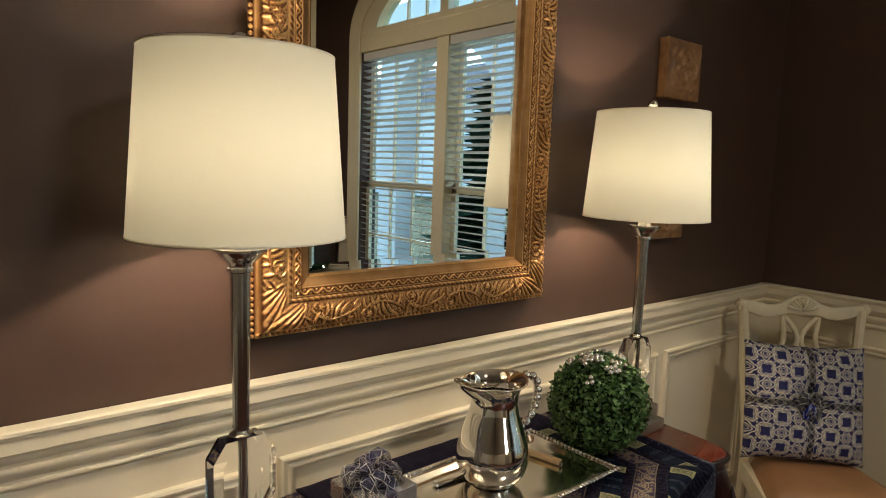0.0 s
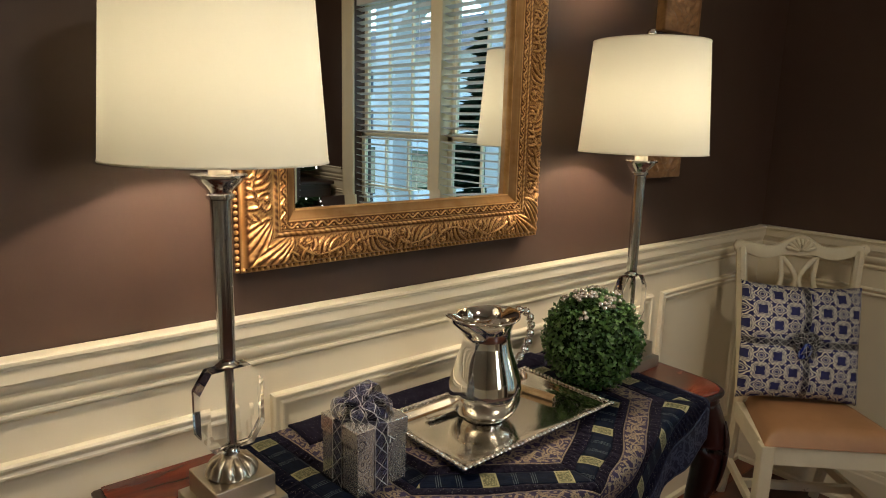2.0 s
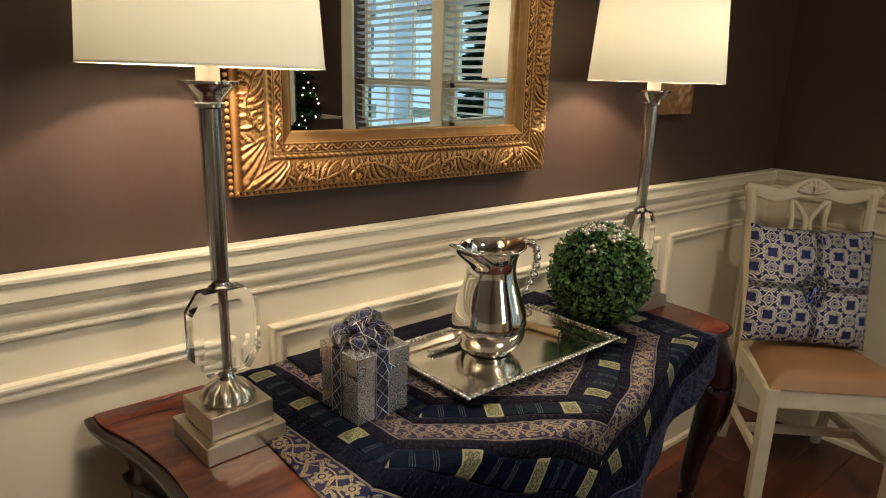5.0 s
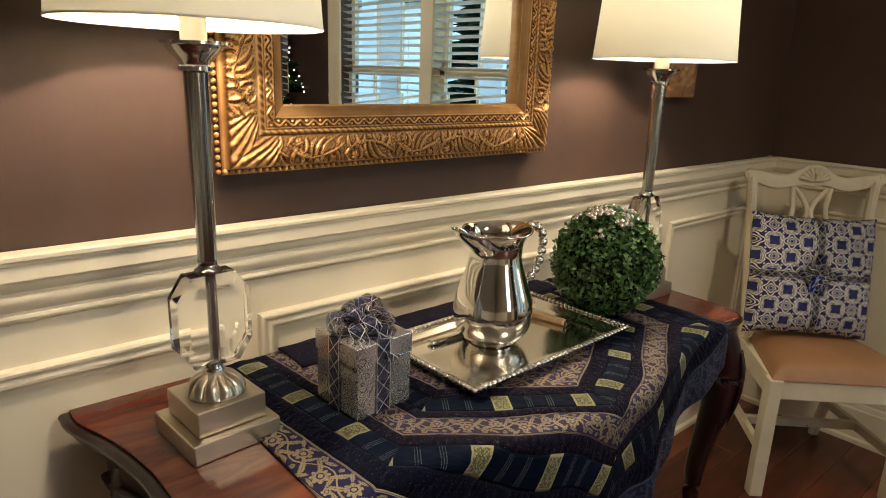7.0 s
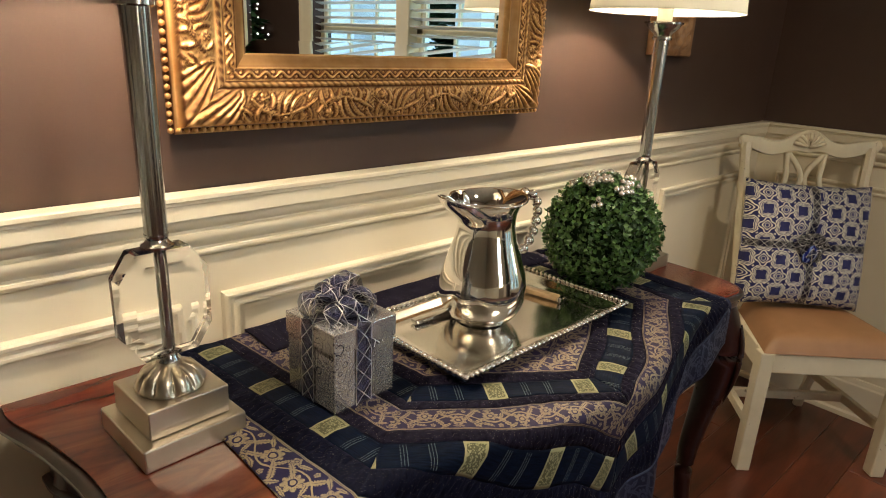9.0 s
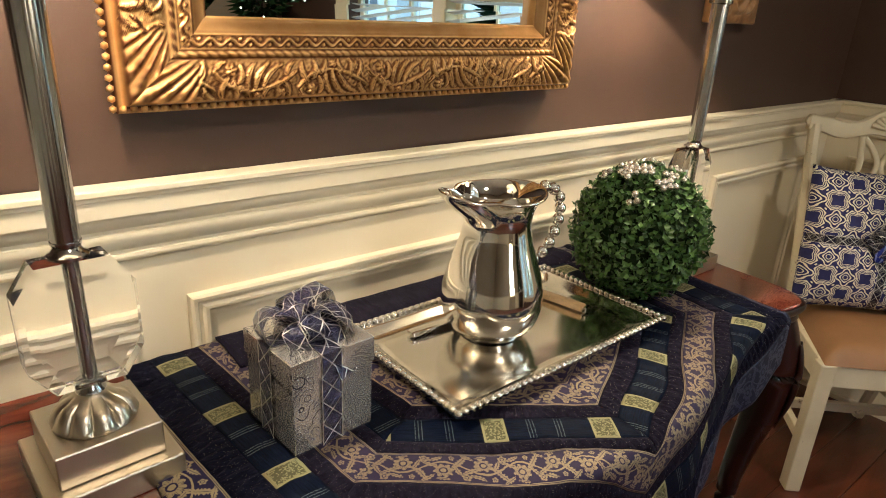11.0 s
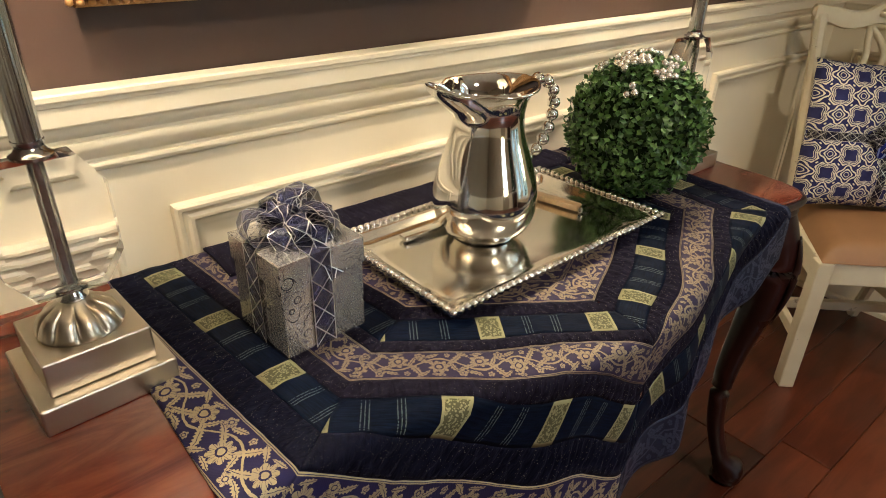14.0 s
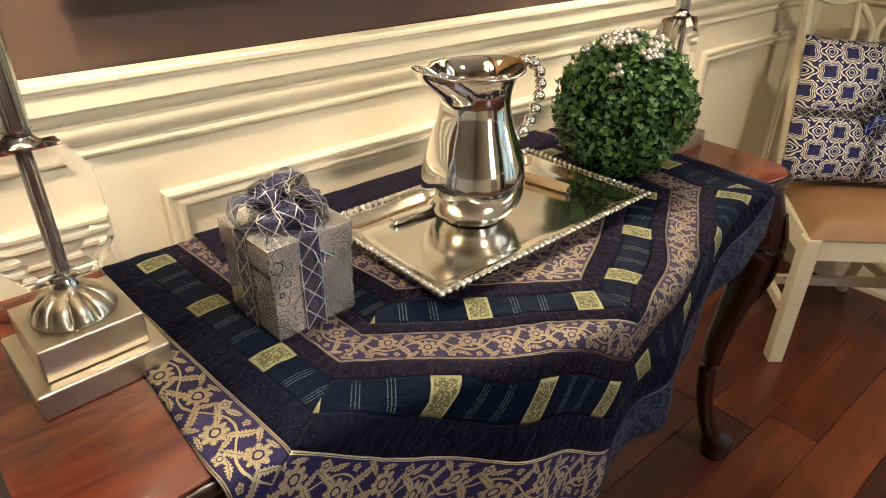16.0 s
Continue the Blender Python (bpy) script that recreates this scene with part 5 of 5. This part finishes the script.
# local: x across from the front-left leg, y towards the back, z up
FWD, BWD, DEP = 0.42, 0.35, 0.335
BX0 = (FWD - BWD) / 2
for x in (0.0, FWD):
    part("front_leg", B(x - 0.021, x + 0.021, -0.021, 0.021, 0, 0.408, 0.004), CHAIRWHITE, chair)
for sgn, x in ((-1, BX0), (1, FWD - BX0)):
    st_ = spline([(x, DEP + 0.07, 0.0), (x, DEP + 0.015, 0.22), (x, DEP, 0.42), (x + sgn * 0.004, DEP + 0.012, 0.55), (x + sgn * 0.016, DEP + 0.038, 0.75), (x + sgn * 0.030, DEP + 0.065, 0.968)], 6)
    part("back_stile", tube(st_, 0.0165, 8, up=(0, 1, 0), square=True), CHAIRWHITE, chair, smooth=35)
bm = bmesh.new()


def bar(bm, p, q, w, h, bev=0.003):
    p, q = Vector(p), Vector(q)
    d_ = q - p
    m_ = Matrix.Translation((p + q) / 2) @ d_.to_track_quat("X", "Z").to_matrix().to_4x4()
    box(bm, -d_.length / 2, d_.length / 2, -w / 2, w / 2, -h / 2, h / 2, bev, m_)
    return bm


rz = 0.375
for p, q in (((0, 0, rz), (FWD, 0, rz)), ((0, 0, rz), (BX0, DEP, rz)), ((FWD, 0, rz), (FWD - BX0, DEP, rz)), ((BX0, DEP, rz), (FWD - BX0, DEP, rz))):
    part("seat_rail", bar(bmesh.new(), p, q, 0.026, 0.066), CHAIRWHITE, chair)
sz = 0.155
for p, q in (((0, 0, sz), (BX0, DEP + 0.03, sz)), ((FWD, 0, sz), (FWD - BX0, DEP + 0.03, sz)), ((0.02, 0.20, sz), (FWD - 0.02, 0.20, sz))):
    part("stretcher", bar(bmesh.new(), p, q, 0.02, 0.03), CHAIRWHITE, chair)
# cushion
bm = bmesh.new()
n = 28


def cush(i, j, top=True):
    a_, b_ = 2 * i / n - 1, 2 * j / n - 1
    y = (b_ + 1) / 2 * (DEP + 0.0) - 0.018 + (1 - b_) * 0.0
    hw = (FWD / 2 + 0.012) * (1 - (b_ + 1) / 2) + (BWD / 2 - 0.012) * (b_ + 1) / 2
    e = min(1 - abs(a_), 1 - abs(b_))
    z = 0.408 + 0.052 * (1 - (1 - min(1, e / 0.30)) ** 2.2) ** 0.7 + 0.010 * (1 - a_ * a_) * (1 - b_ * b_)
    return (FWD / 2 + a_ * hw, y, z)


sheet(bm, cush, n, n)
bm.faces.new([v for v in [bm.verts.new((FWD / 2 + sx * ((FWD / 2 + 0.012) if y < 0.1 else (BWD / 2 - 0.012)), y, 0.4075)) for sx, y in ((-1, -0.018), (1, -0.018), (1, DEP - 0.018), (-1, DEP - 0.018))]])
part("seat", bm, LEATHER, chair, "tan leather seat cushion", smooth=180)
# crest rail with shell, pierced splat
top_z, by = 0.982, DEP + 0.067
cx = FWD / 2
cr = bmesh.new()
nn = 48
ringv = []
for i in range(nn + 1):
    t = 2 * i / nn - 1
    x = cx + t * (BWD / 2 + 0.050)
    at = abs(t)
    zt = top_z + 0.030 * math.exp(-(t / 0.30) ** 2) + 0.008 * math.cos(at * 7.5) + 0.010 * smoothstep(0.85, 0.98, at)
    zb = top_z - 0.040 + 0.014 * math.cos(at * 6.0) - 0.016 * math.exp(-(t / 0.16) ** 2) - 0.006 * smoothstep(0.8, 1, at)
    yy = by + 0.012 * (1 - t * t)
    ringv.append([cr.verts.new(p) for p in ((x, yy - 0.013, zb + 0.004), (x, yy - 0.016, (zb + zt) / 2), (x, yy - 0.012, zt - 0.004), (x, yy - 0.004, zt), (x, yy + 0.008, zt - 0.003), (x, yy + 0.010, zb + 0.003), (x, yy, zb))])
for p, q in zip(ringv, ringv[1:]):
    for i in range(7):
        cr.faces.new((p[i], p[(i + 1) % 7], q[(i + 1) % 7], q[i]))
cr.faces.new(ringv[0])
cr.faces.new(ringv[-1])
crest = part("crest_rail", cr, CHAIRWHITE, chair, smooth=50)
for k_ in range(9):
    shl = bmesh.new()
    a_ = radians(-72 + 18 * k_)
    o_ = Vector((cx, by - 0.003, top_z - 0.022))
    tip = o_ + Vector((math.sin(a_) * 0.052, 0, math.cos(a_) * 0.046))
    tube([o_.lerp(tip, i / 6) + Vector((0, -0.006 * math.sin(math.pi * i / 6), 0)) for i in range(7)], lambda t: 0.0025 + 0.0058 * t, 8, bm=shl)
    part("shell_flute", shl, CHAIRWHITE, crest, smooth=180)
for sgn in (-1, 1):
    bm = bmesh.new()
    tube([Vector((cx + sgn * (BWD / 2 + 0.044), by - 0.012 + 0.001 * i, top_z - 0.006)) for i in (0, 14)], 0.015, 16, bm=bm)
    part("scroll_ear", bm, CHAIRWHITE, crest, smooth=40)


def back_y(z):
    return DEP + 0.006 + 0.062 * smoothstep(0.45, 0.97, z)


for sgn in (-1, 1):
    for nm, pts, r in (("splat_strap", [(0.064, 0.940), (0.060, 0.900), (0.056, 0.868), (0.060, 0.838), (0.078, 0.805), (0.100, 0.782)], 0.0085),
                       ("splat_loop", [(0.058, 0.936), (0.030, 0.905), (0.010, 0.872), (0.008, 0.845), (0.022, 0.815), (0.048, 0.790), (0.060, 0.782)], 0.0085),
                       ("splat_strap", [(0.060, 0.775), (0.056, 0.70), (0.045, 0.56), (0.045, 0.42)], 0.0085)):
        pth = spline([(cx + sgn * x, back_y(z) + (0.002 if nm and sgn > 0 else 0), z) for x, z in pts], 6)
        part(nm, tube(pth, r, 8, up=(0, 1, 0), flat=0.9, square=True), CHAIRWHITE, chair, smooth=50)
part("splat_base", B(cx - 0.108, cx + 0.108, back_y(0.79) - 0.008, back_y(0.79) + 0.008, 0.768, 0.787, 0.004), CHAIRWHITE, chair)

# ---------------- pillow ----------------
PS = 0.204
pm = pose(1.598, -0.381, 0, 0, 0, CH_YAW) @ pose(FWD / 2 - 0.032, DEP - 0.080, 0.470 + 0.196, -13, 1.5, 0)
pillow = thing("throw_pillow", "square blue and cream trellis pillow tied with ribbon", "pillow", m=pm)
bm = bmesh.new()
n = 40


def cushion_side(sgn):
    def f_(i, j):
        a_, b_ = 2 * i / n - 1, 2 * j / n - 1
        t = (max(0, 1 - a_ ** 4) * max(0, 1 - b_ ** 4)) ** 0.5
        pinch = 1 - 0.06 * (1 - abs(a_) ** 3) * abs(b_) ** 3 - 0.0
        pinch2 = 1 - 0.06 * (1 - abs(b_) ** 3) * abs(a_) ** 3
        r = math.hypot(a_, b_)
        tuck = 0.040 * math.exp(-(r / 0.22) ** 2) + 0.012 * (math.exp(-(a_ / 0.10) ** 2) + math.exp(-(b_ / 0.10) ** 2)) * t
        return (a_ * PS * pinch2, sgn * max(0.0, 0.075 * t - tuck), b_ * PS * pinch)
    return f_


for sgn in (-1, 1):
    sheet(bm, cushion_side(sgn), n, n, lambda i, j: (i / n, j / n))
bmesh.ops.remove_doubles(bm, verts=bm.verts[:], dist=1e-5)
part("cover", bm, TRELLIS, pillow, smooth=180)
fs = cushion_side(-1)
for vert in (0, 1):
    bm = bmesh.new()
    ctr = [Vector(fs(n // 2, i)) if vert else Vector(fs(i, n // 2)) for i in range(n + 1)]
    strip(bm, [p + Vector((0, -0.0035, 0)) for p in ctr], 0.024, (1, 0, 0) if vert else (0, 0, 1))
    part("ribbon", bm, RIBBON_DARK, pillow, smooth=180)
bow(pillow, Matrix.Translation((0, -0.046, 0)) @ pose(0, 0, 0, 90, 0, 0), 10, 0.060, RIBBON_DARK, ((-1.0, 0.10), (-2.0, 0.11), (0.2, 0.09), (3.0, 0.09)), 8, 0.024)
part("glass_ornament", lathe([(0.0, -0.034), (0.010, -0.028), (0.016, -0.016), (0.0185, 0.0), (0.017, 0.016), (0.011, 0.027), (0.006, 0.031), (0.006, 0.038), (0.0, 0.039)], 24), ORNAMENT, pillow, "blue swirled glass ornament", smooth=180, m=pose(-0.012, -0.078, -0.022, 8, 32, 0))

# ---------------- unseen ceiling light, added round the fill lamp ---
cl = thing("ceiling_light", "unseen round flush ceiling light, added for warm fill", "ceiling light", m=pose(0.55, -2.3, CEIL))
part("rim", lathe([(0.24, 0.0), (0.245, -0.02), (0.24, -0.05), (0.225, -0.055), (0.22, -0.05), (0.22, 0.0)], 48, cap=False), NICKEL, cl, smooth=40)
part("diffuser", lathe([(0.22, -0.03), (0.219, -0.045), (0.0, -0.05)], 48), TRIM, cl, smooth=60)

# ---------------- far corner, seen in the mirror ----------------
sb = thing("sideboard", "dark wooden sideboard against the wall", "sideboard", m=pose(1.93, -3.80, 0))
part("top", B(-0.26, 0.26, -0.36, 0.40, 0.87, 0.90, 0.006), SIDEWOOD, sb)
part("body", B(-0.24, 0.24, -0.34, 0.38, 0.08, 0.8698, 0.004), SIDEWOOD, sb)
for x in (-0.22, 0.22):
    for y in (-0.32, 0.36):
        part("leg", B(x - 0.02, x + 0.02, y - 0.02, y + 0.02, 0, 0.0798), SIDEWOOD, sb)
tree = conifer("christmas_tree", "small green christmas tree with white fairy lights", "christmas tree", pose(1.90, -3.84, 0.90), 1.25, 0.40, FIR, 1500, 9, 0.06)
bm = bmesh.new()
bmesh.ops.create_icosphere(bm, subdivisions=1, radius=0.0075)
bulb_me = finish(bm, "fairy_bulb", FAIRY, 180)
rnd = random.Random(4)
for i in range(70):
    h = rnd.random() ** 1.3
    a_ = rnd.random() * TAU
    r = 0.40 * (1 - h) * 0.98
    o_ = new("fairy_bulb", bulb_me)
    o_.parent = tree
    o_.matrix_local = Matrix.Translation((r * math.cos(a_), r * math.sin(a_), 1.25 * (0.06 + 0.94 * h)))
